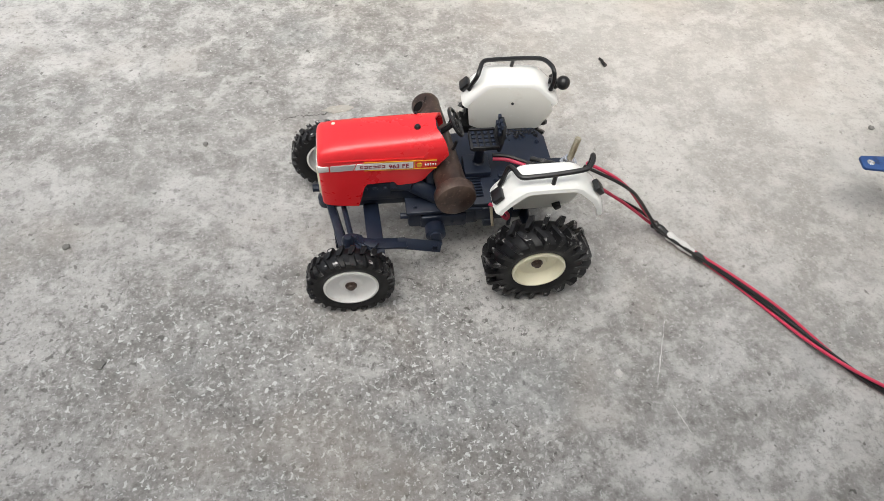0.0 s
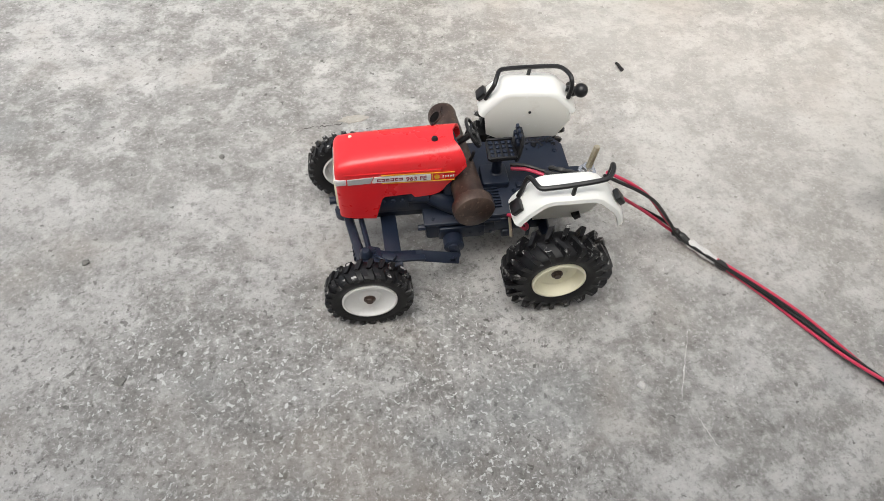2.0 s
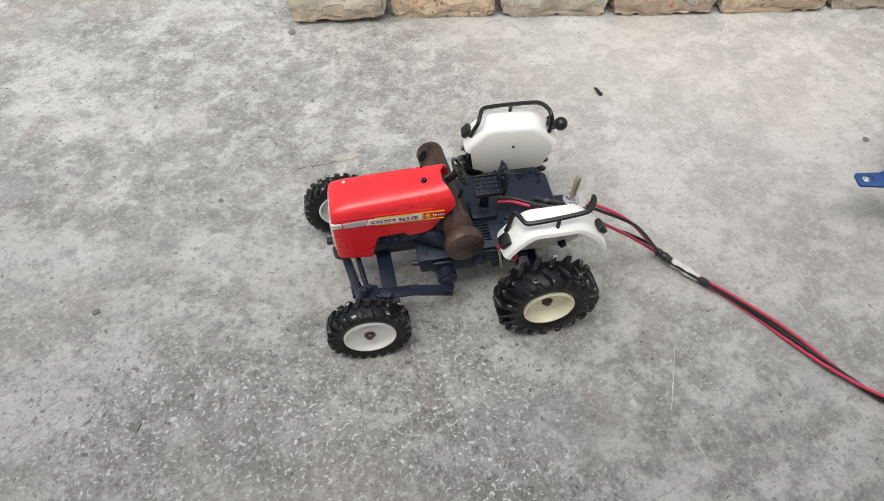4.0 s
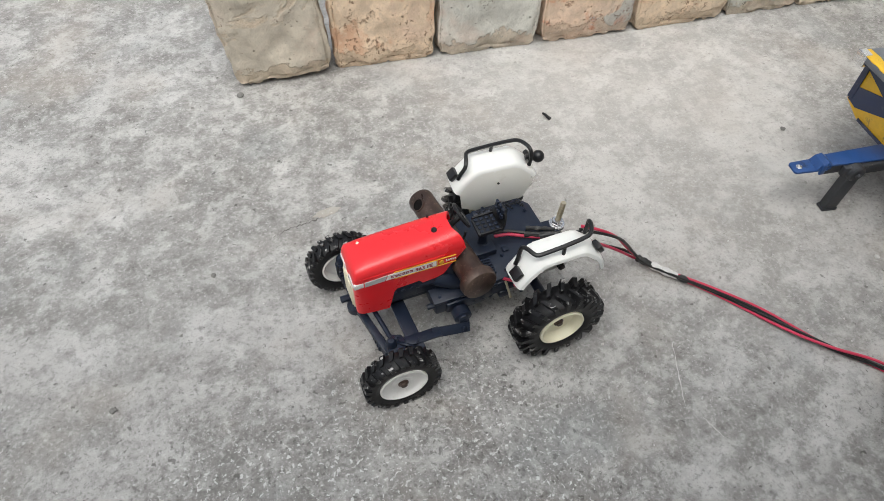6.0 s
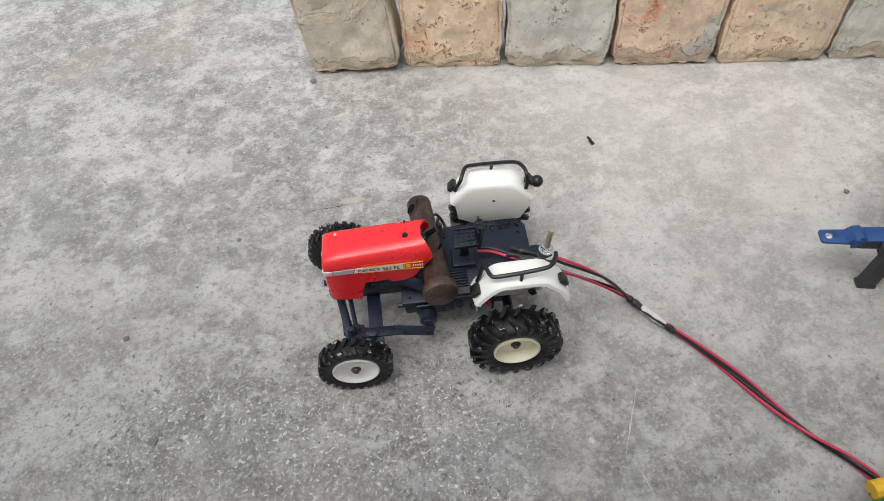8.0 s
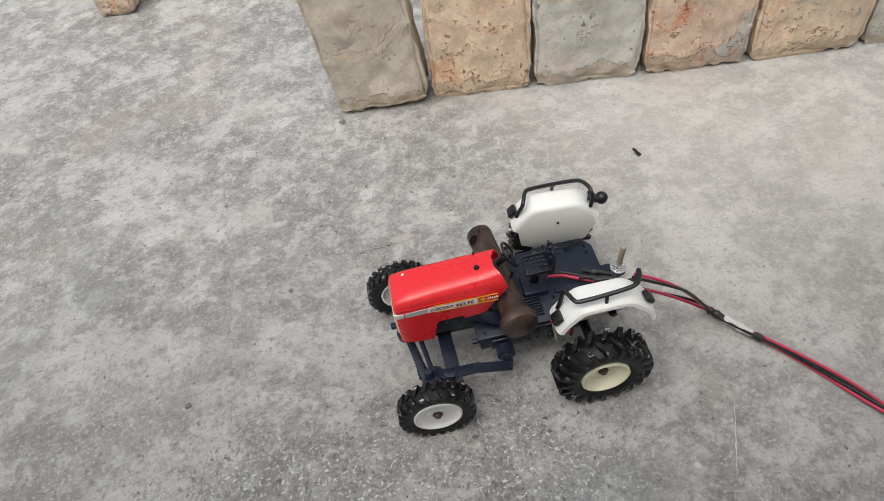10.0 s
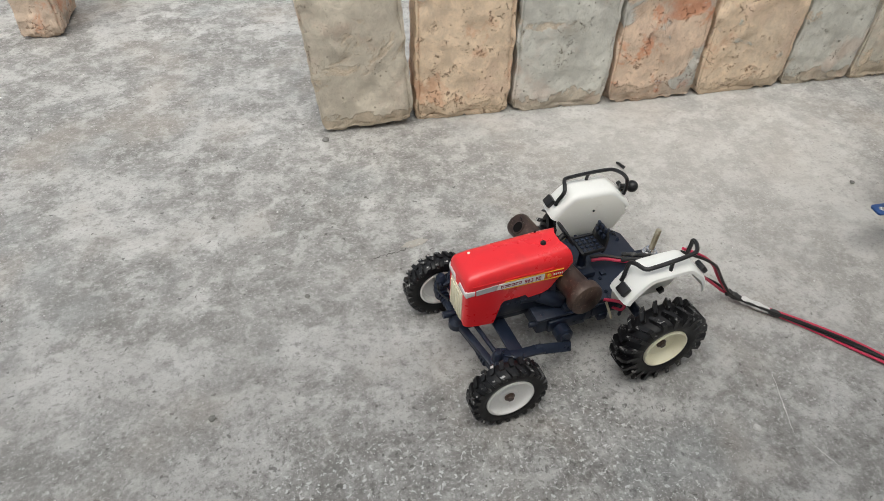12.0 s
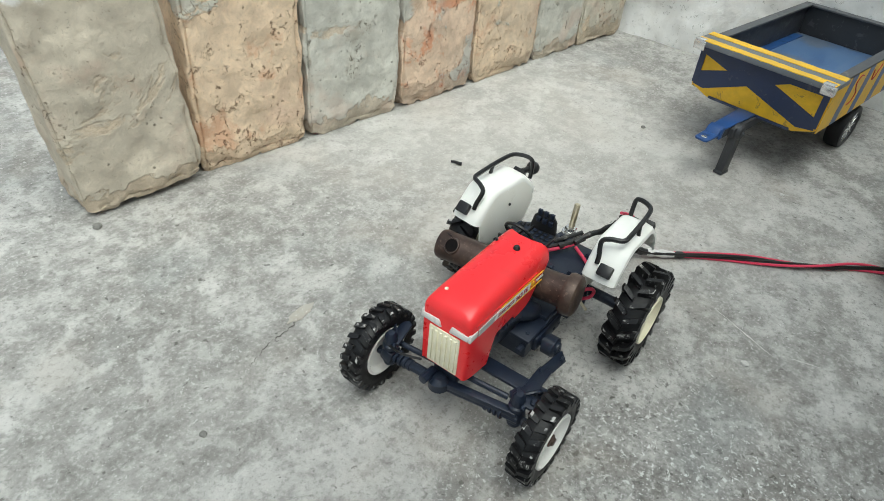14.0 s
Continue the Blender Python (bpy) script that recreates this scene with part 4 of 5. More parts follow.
    part("crank_arm", slab(arm, "xz", -0.03, 0.0, 0.006, Matrix.Translation((-0.03, -0.60, 0.43)) @ Matrix.Rotation(radians(-12), 4, "Y")), DARK, gear)
    part("side_frame", box((0.34, -0.455, 0.43), (0.76, -0.375, 0.595), 0.02), DARK, gear, "blue-black side frame")
    part("side_frame", box((0.34, 0.375, 0.43), (0.76, 0.455, 0.595), 0.02), DARK, gear)
    part("frame_foot", box((0.42, -0.475, 0.36), (0.52, -0.40, 0.45), 0.012), DARK, gear)
    bolt(gear, (-0.03, -0.615, 0.44), 0.028, -0.02, "y")
    part("drain_peg", tube([(-0.26, -0.40, 0.50), (-0.33, -0.40, 0.50)], 0.028, 8), DARK, gear)
    for x, y in ((-0.2, -0.4), (0.1, -0.4), (0.3, -0.4)):
        bolt(gear, (x, y, 0.605), 0.018, 0.014)
    for x in (0.13, 0.22, 0.31):
        bolt(gear, (x, -0.475, 0.47), 0.018, -0.014, "y")
    rear = part("rear_axle", tube([(0.80, -0.80, 0.462), (0.80, 0.70, 0.462)], 0.05, 12), DARK, t, "rear axle tube")
    part("differential", box((0.40, -0.30, 0.33), (1.02, 0.30, 0.585), 0.04), DARK, rear)
    for s in (-1, 1):
        part("axle_bracket", box((0.63, s * 0.50 - 0.014, 0.40), (0.66, s * 0.50 + 0.014, 0.64), 0.006), DARK, rear)
    part("spare_screw", tube([(0.47, -0.46, 0.62), (0.47, -0.56, 0.55), (0.47, -0.60, 0.52)], 0.014, 6), BRASS, rear)
    # platform with ribs, screws and torn edge
    plate = part("platform", slab([(0.02, -0.44), (1.06, -0.44), (1.13, -0.36), (1.13, 0.36), (1.06, 0.46), (0.02, 0.46)], "xy", 0.60, 0.645, 0.008), DARK, t, "blue-black footplate deck")
    for k in range(7):
        y = -0.36 + k * 0.035
        part("rib", box((0.20, y, 0.645), (0.42, y + 0.018, 0.668), 0.005), DARK, plate)
    for x, y in ((0.56, -0.18), (0.66, -0.30), (0.92, 0.0), (1.04, 0.28), (0.58, 0.30), (1.0, -0.30), (0.52, -0.36)):
        bolt(plate, (x, y, 0.645), 0.022, 0.03)
    for x, y, z in ((1.08, 0.0, 0.69), (0.62, -0.12, 0.67)):
        part("lug_block", box((x - 0.03, y - 0.03, 0.64), (x + 0.03, y + 0.03, z), 0.008), DARK, plate)
    crumbs = bmesh.new()
    rnd = random.Random(5)
    for k in range(170):
        x, y = rnd.uniform(0.55, 1.06), 0.46 - abs(rnd.gauss(0, 0.05))
        r = rnd.uniform(0.004, 0.011)
        got = bmesh.ops.create_icosphere(crumbs, subdivisions=1, radius=r)
        for v in got["verts"]:
            v.co = Vector((v.co.x * rnd.uniform(0.8, 2.0) + x, v.co.y * rnd.uniform(0.7, 1.4) + y, v.co.z * 1.6 + 0.65))
    part("torn_foam", crumbs, BLACK, plate, "ragged black glue along the deck edge")
    # side consoles under the mudguards
    for s in (-1, 1):
        part("fender_support", box((0.50, min(s * 0.40, s * 0.475), 0.58), (1.05, max(s * 0.40, s * 0.475), 0.655), 0.012), DARK, plate)
    # cross pipe
    pipe = [(0.0, -0.655), (0.145, -0.655), (0.168, -0.64), (0.175, -0.62), (0.178, -0.56), (0.172, -0.545), (0.142, -0.54), (0.136, -0.50), (0.132, -0.40), (0.13, 0.55), (0.135, 0.60), (0.127, 0.63), (0.0, 0.635)]
    lean = Matrix.Rotation(radians(5.5), 4, "Z") @ Matrix.Rotation(radians(-2.5), 4, "X")
    big = part("cross_pipe", lathe(pipe, 28, "y", (0.06, 0.03, 0.885), lean), RUST, t, "thick rusty brown steel pipe laid across")
    tip = Matrix.Rotation(radians(-45), 4, "Y")
    # a flat black disc gives the hole's shade; the pipe is not cut
    part("pipe_hole", lathe([(0.0, 0.002), (0.058, 0.002), (0.058, -0.05)], 20, "z", (-0.081, 0.50, 0.958), tip), HOLLOW_BLACK, big, "black disc for the pipe's shaded hole")
    part("hole_rim", lathe([(0.058, -0.03), (0.058, 0.005), (0.066, 0.003), (0.073, -0.012), (0.075, -0.03)], 20, "z", (-0.081, 0.50, 0.958), tip), RUST, big)
    # dashboard, steering, seat
    dash = part("dashboard", shifted(slab([(-0.18, 0.92), (0.18, 0.92), (0.185, 1.13), (0.14, 1.25), (0.06, 1.295), (-0.06, 1.295), (-0.14, 1.25), (-0.185, 1.13)], "yz", -0.03, 0.01, 0.006)), BLACK, t, "black dashboard panel")
    for y, z in ((-0.20, 1.18), (-0.12, 1.21), (-0.04, 1.18)):
        part("dial", lathe([(0.0, 0.035), (0.028, 0.035), (0.032, 0.02), (0.032, 0.0)], 14, "x", (0.0, y, z)), DARK, dash)
    part("firewall", box((-0.10, -0.30, 0.62), (-0.02, 0.07, 0.95), 0.02), DARK, dash)
    m = Matrix.Translation((0.185, 0.03, 1.19)) @ Matrix.Rotation(radians(60), 4, "Y")
    ring = [m @ Vector((0.125 * math.cos(a), 0.125 * math.sin(a), 0)) for a in (2 * math.pi * k / 36 for k in range(37))]
    steer = part("steering_wheel", tube(ring, 0.015, 8, cap=False), BLACK, t, "thin black steering wheel")
    for k in range(3):
        a = radians(90 + 120 * k)
        part("spoke", tube([m @ Vector((0, 0, -0.015)), m @ Vector((0.122 * math.cos(a), 0.122 * math.sin(a), 0))], 0.011, 6), BLACK, steer)
    part("steering_column", tube([m @ Vector((0, 0, 0.0)), (0.02, 0.02, 1.06)], 0.028, 8), BLACK, steer)
    part("steering_hub", lathe([(0.0, 0.02), (0.025, 0.015), (0.03, -0.02), (0.0, -0.02)], 12, "z", (0.185, 0.03, 1.19), Matrix.Rotation(radians(60), 4, "Y")), BLACK, steer)
    for y in (-0.10, 0.20):
        part("lever", tube([(0.10, y, 0.85), (0.17, y, 1.04), (0.18, y, 1.10)], 0.014, 6), BLACK, steer)
    seat = part("seat", slab([(0.30, -0.135), (0.33, -0.15), (0.54, -0.145), (0.565, -0.12), (0.55, 0.07), (0.53, 0.085), (0.34, 0.095), (0.31, 0.08)], "xy", 1.0, 1.03, 0.008), BLACK, t, "black grid-moulded seat pan")
    for i in range(4):
        for j in range(4):
            x, y = 0.328 + i * 0.056, -0.128 + j * 0.052
            part("seat_boss", box((x, y, 1.02), (x + 0.036, y + 0.034, 1.043), 0.005), DARK, seat)
    for s in (-1, 1):
        part("seat_rim", box((0.32, -0.03 + s * 0.112 - 0.01, 1.02), (0.55, -0.03 + s * 0.112 + 0.01, 1.05), 0.006), BLACK, seat)
    back = slab([(-0.115, 1.02), (0.115, 1.02), (0.125, 1.12), (0.11, 1.22), (0.06, 1.275), (-0.06, 1.275), (-0.11, 1.22), (-0.125, 1.12)], "yz", 0.0, 0.03, 0.008, Matrix.Translation((0.0, 0.0, 1.02)) @ Matrix.Rotation(radians(8), 4, "Y") @ Matrix.Translation((0.555, 0, -1.02)))
    back = part("backrest", back, BLACK, t, "small black upright backrest")
    for i in range(3):
        for j in range(2):
            part("backrest_boss", box((0.548 + j * 0.012, -0.085 + i * 0.06, 1.10 + j * 0.07), (0.575 + j * 0.012, -0.045 + i * 0.06, 1.15 + j * 0.07), 0.006), DARK, back)
    part("seat_post", lathe([(0.075, -0.37), (0.07, -0.30), (0.045, -0.28), (0.04, -0.12), (0.055, -0.08), (0.055, 0.0)], 14, "z", (0.42, 0.0, 1.01)), DARK, seat)
    part("seat_base", box((0.28, -0.14, 0.645), (0.52, 0.10, 0.72), 0.014), DARK, seat)
    # hitch screw behind the deck
    hitch = part("hitch_bracket", slab([(1.06, -0.09), (1.24, -0.07), (1.36, -0.03), (1.38, 0.04), (1.34, 0.10), (1.22, 0.12), (1.06, 0.12)], "xy", 0.545, 0.585, 0.006), DARK, t, "hitch plate behind the deck")
    screw = bmesh.new()
    prof = [(0.0, 0.33)]
    z = 0.325
    while z > 0.05:
        prof += [(0.026, z), (0.030, z - 0.006)]
        z -= 0.012
    prof += [(0.03, 0.0), (0.0, 0.0)]
    add_lathe(screw, prof, 14, "z", (1.305, 0.035, 0.585), Matrix.Rotation(radians(5), 4, "Y"))
    screw = part("hitch_screw", screw, BRASS, hitch, "upright dull brass screw")
    part("nut", lathe([(0.03, 0.05), (0.055, 0.048), (0.06, 0.04), (0.06, 0.01), (0.055, 0.0), (0.03, 0.0)], 6, "z", (1.305, 0.035, 0.61)), CHROME, hitch)
    part("washer", lathe([(0.03, 0.016), (0.082, 0.012), (0.085, 0.0), (0.03, 0.0)], 20, "z", (1.305, 0.035, 0.592)), CHROME, hitch, "shiny washer")
    # wiring on the deck
    deck = [(0.56, 0.02, 0.72), (0.70, 0.0, 0.715), (0.84, -0.06, 0.70), (0.98, -0.14, 0.71), (1.10, -0.20, 0.74)]
    for k, mat in ((0, WIRE_RED), (1, WIRE_BLACK)):
        part("wire", tube(glide([(x, y + 0.035 * k, z + 0.015 * k) for x, y, z in deck], 6), 0.017, 7), mat, plate, "red wire" if k == 0 else "black wire")
    part("tape_wrap", tube(glide([(0.86, -0.06, 0.715), (0.98, -0.12, 0.725), (1.10, -0.20, 0.745)], 5), lambda f: 0.028 + 0.004 * math.sin(17 * f), 9), TAPE, plate, "black insulating tape")
    part("tape_wrap", tube(glide([(0.92, 0.02, 0.70), (1.05, -0.06, 0.725), (1.17, -0.14, 0.745)], 5), lambda f: 0.022 + 0.004 * math.sin(21 * f), 9), TAPE, plate)
    part("tape_wrap", tube(glide([(0.98, -0.16, 0.74), (1.12, -0.21, 0.775), (1.26, -0.30, 0.80)], 5), lambda f: 0.026 + 0.004 * math.sin(15 * f), 9), TAPE, plate)
    part("tape_wrap", tube(glide([(1.14, -0.20, 0.76), (1.20, -0.32, 0.86), (1.23, -0.40, 0.95), (1.27, -0.42, 0.98)], 5), lambda f: 0.024 + 0.005 * math.sin(19 * f), 9), TAPE, plate, "black tape tying the wires to the rail")
    part("wire", tube(glide([(0.98, -0.18, 0.70), (0.90, -0.34, 0.66), (0.78, -0.47, 0.66)], 5), 0.017, 7), WIRE_RED, plate)
    part("wire", tube(glide([(0.45, -0.42, 0.62), (0.54, -0.55, 0.69), (0.60, -0.58, 0.64), (0.60, -0.55, 0.55), (0.58, -0.44, 0.48)], 6), 0.016, 7), WIRE_RED, plate, "looped red motor wire")
    hood(t)
    fender(t, -1)
    fender(t, 1)
    return t


tractor()

# ---- the wire bundle that trails from the tractor ----


def cable():
    c = thing("control_cable", "twisted red and black wires taped together, trailing over the concrete", "cable", place(1.2, -0.28, 0))
    inv = Vector((1.2, -0.28, 0))
    spine = glide([(1.24, -0.40, 0.97), (1.42, -0.42, 0.86), (1.60, -0.41, 0.70), (1.80, -0.38, 0.49), (2.0, -0.37, 0.28), (2.2, -0.43, 0.10), (2.44, -0.70, 0.055), (2.72, -1.04, 0.05), (3.0, -1.42, 0.05), (3.24, -1.80, 0.05), (3.45, -2.10, 0.05), (3.70, -2.38, 0.05),
                   (3.90, -2.68, 0.05), (3.98, -3.1, 0.05), (3.98, -3.7, 0.05), (3.95, -4.5, 0.05), (3.9, -5.3, 0.05)], 14)
    n = len(spine)
    for k, mat in enumerate((WIRE_RED, WIRE_BLACK, WIRE_RED, WIRE_BLACK)):
        pair, one = k // 2, k % 2
        line = []
        for i, p in enumerate(spine):
            f = i / (n - 1)
            a = math.pi * pair + 4.2 * max(0.0, f - 0.34) * math.pi + 0.5
            loose = math.exp(-((f - 0.12) / 0.09) ** 2) + 0.16 * math.exp(-((f - 0.52) / 0.06) ** 2)
            gap = 0.018 + 0.045 * loose
            b = a + 1.3 + math.pi * one + 2.0 * math.sin(7 * f + pair)
            way = (spine[min(i + 1, n - 1)] - spine[max(i - 1, 0)]).normalized()
            side = way.cross(Vector((0, 0, 1))).normalized()
            up = side.cross(way)
            q = p + gap * (math.cos(a) * side + 1.3 * math.sin(a) * up) + 0.017 * (math.cos(b) * side + math.sin(b) * up)
            off = max(0.0, 1.0 - f / 0.30)
            q += Vector((0.05 * math.sin(math.pi * (1 - off)) * (1 - pair), -0.05 * off * pair, (0.07 if pair == 0 else -0.09) * off))
            q.z = max(q.z, 0.02)
            line.append(q - inv)
        part("wire", tube(line, 0.0155, 7), mat, c, "red wire" if mat == WIRE_RED else "black wire")

    def wrap(a, b, r, mat, label):
        ls = [p - inv for p in spine[int(a * n):int(b * n) + 1]]
        part("tape_wrap", tube(ls, lambda f: r * (0.9 + 0.12 * math.sin(13 * f)) * (1 if 0.06 < f < 0.94 else 0.75), 10), mat, c, label)

    wrap(0.30, 0.335, 0.046, TAPE, "black tape wrap")
    wrap(0.335, 0.385, 0.048, TAPE_WHITE, "scuffed pale tape wrap")
    wrap(0.385, 0.40, 0.044, TAPE, "black tape wrap")
    wrap(0.765, 0.80, 0.050, TAPE, "black tape wrap")


cable()

# ---- the toy trailer ----


def trailer():
    """Origin under the middle of the front board; +x runs to its rear."""
    t = thing("toy_trailer", "yellow and blue toy farm trailer parked on a prop leg", "toy trailer", PARKED @ place(5.38, 0.29, 0, 0, 0, -2))
    w, length, z0, z1 = 0.88, 3.25, 0.80, 1.40
    bed = part("bed_floor", box((0.02, -w, z0), (length, w, z0 + 0.14), 0.008), BED, t, "worn blue sheet bed floor")
    side_prof = 0.06
    for s in (-1, 1):
        lo, hi = sorted((s * w, s * (w - side_prof)))
        board = part("side_board", box((0.0, lo, z0 - 0.06), (length, hi, z1), 0.008), STEEL, t, "dark side board, yellow and blue outside")
        y = s * (w + 0.005)
        part("top_rail", box((0.05, lo - (0.06 if s > 0 else 0.014), z1 - 0.012), (length, hi + (0.014 if s > 0 else 0.06), z1 + 0.018), 0.006), RAIL, board, "dusty grey rail")
        face = [("yellow", 0.0, 0.42), ("blue", 0.42, 0.62), ("yellow", 0.62, 1.02), ("blue", 1.02, 1.22), ("yellow", 1.22, 1.66), ("blue", 1.66, 1.86), ("yellow", 1.86, 2.3), ("blue", 2.3, 2.5), ("yellow", 2.5, 2.9), ("blue", 2.9, 3.1), ("yellow", 3.1, 3.25)]
        for kind, a, b in face:
            slope = 0.10
            pts = [(a, z0 - 0.055), (b, z0 - 0.055), (min(b + slope, length), z1 - 0.02), (a + (0 if a == 0 else slope), z1 - 0.02)]
            q0, q1 = sorted((s * w, s * (w + 0.012 + (0.002 if kind == "blue" else 0))))
            part("painted_panel", slab(pts, "xz", q0, q1), YELLOW if kind == "yellow" else BLUE, board, "hand-painted stripe", soft=False)
        if s < 0:
            for pts in ([(0.96, 1.31), (0.86, 1.33), (0.78, 1.26), (0.84, 1.17), (0.93, 1.08), (0.88, 0.97), (0.76, 0.95)], [(1.36, 1.30), (1.45, 1.14), (1.62, 1.33)]):
                part("ink_mark", tube([(p.x, -w - 0.014, p.z) for p in glide([(a, 0, b) for a, b in pts], 5)], 0.009, 5), REDINK, board, "red painted scrawl")
    front = part("front_board", slab([(-w, z1), (w, z1), (w, z0 - 0.02), (0.62, z0 - 0.12), (-0.62, z0 - 0.12), (-w, z0 - 0.02)], "yz", -0.04, 0.02, 0.008), YELLOW, t, "yellow front board with a blue cross")
    for k, pts in enumerate(([(0.86, 1.39), (0.50, 1.39), (-0.30, 1.13), (-0.86, 0.93), (-0.86, 0.79), (-0.64, 0.755), (0.20, 1.04), (0.86, 1.25)],
                             [(0.86, 0.80), (0.86, 0.98), (0.30, 1.17), (-0.12, 1.38), (-0.70, 1.38), (0.10, 1.03), (0.70, 0.775)])):
        part("cross_stripe", slab(pts, "yz", -0.047 - 0.003 * k, -0.039), NAVY, front, "navy diagonal stripe", soft=False)
    for s in (-1, 1):
        lo, hi = sorted((s * (w - 0.075), s * (w + 0.004)))
        part("edge_stripe", box((-0.055, lo, z0 + 0.02), (-0.035, hi, z1 - 0.03)), NAVY, front, soft=False)
    part("edge_stripe", box((-0.053, -w, z1 - 0.16), (-0.036, w, z1 - 0.02)), NAVY, front, soft=False)
    part("bottom_trim", box((-0.052, -0.58, z0 - 0.125), (-0.036, 0.58, z0 - 0.09)), NAVY, front, soft=False)
    rail = part("front_rail", box((-0.21, -w - 0.06, z1 - 0.035), (0.26, w + 0.06, z1 + 0.04), 0.012), STRIPE, t, "grey rail with yellow stripes and bright ends")
    for k, (x0, x1) in enumerate(((-0.205, -0.065), (0.095, 0.25))):
        stripe = bmesh.new()
        wav = random.Random(40 + k)
        n = 24
        ys = [-w - 0.05 + (2 * w + 0.10) * i / n for i in range(n + 1)]
        ea = [x0 + wav.uniform(-0.006, 0.006) for _ in ys]
        eb = [x1 + wav.uniform(-0.008, 0.008) for _ in ys]
        top, low = z1 + 0.046, z1 + 0.036
        q = [[stripe.verts.new(p) for p in ((a, y, low), (a, y, top), (b, y, top), (b, y, low))] for y, a, b in zip(ys, ea, eb)]
        for u, v in zip(q, q[1:]):
            for i in range(4):
                stripe.faces.new((u[i], u[(i + 1) % 4], v[(i + 1) % 4], v[i]))
        stripe.faces.new(q[0])
        stripe.faces.new(q[-1][::-1])
        bmesh.ops.recalc_face_normals(stripe, faces=stripe.faces)
        part("yellow_stripe", stripe, YELLOW, rail, soft=False)
    for s in (-1, 1):
        lo, hi = sorted((s * (w - 0.10), s * (w + 0.068)))
        part("rail_end", box((-0.225, lo, z1 - 0.085), (-0.15, hi, z1 + 0.034), 0.012), CHROME, rail, "bare metal rail end")
        part("rail_end", box((-0.222, lo + 0.03, z1 + 0.03), (-0.12, hi, z1 + 0.052), 0.008), CHROME, rail)
    part("rear_board", box((length - 0.06, -w + 0.06, z0), (length, w - 0.06, z1), 0.008), STEEL, t, "dark rear board")
    part("rear_rail", box((length - 0.13, -w + 0.125, z1 - 0.010), (length + 0.02, w - 0.125, z1 + 0.020), 0.006), RAIL, t, "dusty grey rail")
    part("bed_edge", box((0.05, w - 0.20, z0 + 0.135), (length - 0.2, w - 0.06, z0 + 0.152)), BLUE, bed, "brighter blue edge of the bed", soft=False)
    beam = part("drawbar", box((-0.86, -0.085, 0.56), (0.9, 0.085, 0.69), 0.014), STEEL, t, "dark drawbar beam with a blue top")
    part("drawbar_cap", slab([(-0.84, -0.09), (0.0, -0.12), (0.0, 0.12), (-0.84, 0.09)], "xy", 0.686, 0.712, 0.006), BLUE, beam, "blue painted drawbar top")
    part("tongue", slab([(-1.24, -0.06), (-1.22, -0.085), (-0.97, -0.095), (-0.84, -0.10), (-0.84, 0.10), (-0.97, 0.095), (-1.22, 0.085), (-1.24, 0.06)], "xy", 0.635, 0.665, 0.006), BLUE, beam, "worn blue tongue with a hole")
    part("tongue_ramp", slab([(-0.99, 0.66), (-0.93, 0.735), (-0.86, 0.75), (-0.80, 0.71), (-0.80, 0.64), (-0.99, 0.64)], "xz", -0.088, 0.088, 0.006), BLUE, beam)
    part("tongue_clip", box((-0.945, -0.115, 0.60), (-0.885, -0.085, 0.74), 0.008), BLUE, beam)
    part("tongue_hole", lathe([(0.0, 0.003), (0.03, 0.003), (0.036, 0.0), (0.036, -0.004)], 14, "z", (-1.15, 0.0, 0.665)), CHROME, beam)
    lean = Matrix.Translation((-0.55, -0.135, 0.0)) @ Matrix.Rotation(radians(4), 4, "Y")
    leg = part("prop_leg", box((-0.09, -0.055, 0.0), (0.09, 0.055, 0.60), 0.016, lean), STEEL, t, "dark scuffed prop leg")
    part("leg_knuckle", lathe([(0.0, -0.075), (0.085, -0.07), (0.105, -0.05), (0.105, 0.05), (0.085, 0.07), (0.0, 0.075)], 18, "y", (-0.51, -0.135, 0.60)), STEEL, leg, "rounded pivot of the leg")
    bolt(leg, (-0.51, -0.205, 0.60), 0.034, -0.035, "y", STEEL)
    part("leg_foot", box((-0.10, -0.065, 0.0), (0.10, 0.065, 0.045), 0.012, lean), STEEL, leg)
    part("drawbar_side", box((-0.66, -0.155, 0.55), (0.85, -0.085, 0.68), 0.012), STEEL, beam, "dark steel bar beside the drawbar")
    part("chassis", box((0.0, -0.45, z0 - 0.15), (length - 0.1, 0.45, z0), 0.02), STEEL, t, "dark underframe")
    part("axle", tube([(1.72, -0.70, 0.33), (1.72, 0.70, 0.33)], 0.05, 10), STEEL, t)
    for s in (-1, 1):
        at = (1.72, s * 0.76, 0.33)
        ring = [(0.235, -0.11), (0.27, -0.12), (0.315, -0.105), (0.33, -0.06), (0.33, 0.06), (0.315, 0.105), (0.27, 0.12), (0.235, 0.11), (0.23, 0.0), (0.235, -0.11)]
        wh = part("wheel", lathe(ring, 36, "y", at), RUBBER, t, "black toy tyre with a silver spoked rim")
        part("rim", lathe([(0.24, s * 0.10), (0.225, s * 0.108), (0.21, s * 0.06), (0.05, s * 0.05), (0.05, s * 0.09), (0.0, s * 0.095)], 28, "y", at), STEEL, wh)
        for k in range(10):
            a = 2 * math.pi * k / 10
            m = Matrix.Translation(at) @ Matrix.Rotation(a, 4, "Y")
            part("spoke", box((0.045, min(s * 0.06, s * 0.10), -0.016), (0.228, max(s * 0.06, s * 0.112), 0.020), 0.005, m), CHROME, wh)
    return t


trailer()

# ---- the second toy at the yard's edge ----


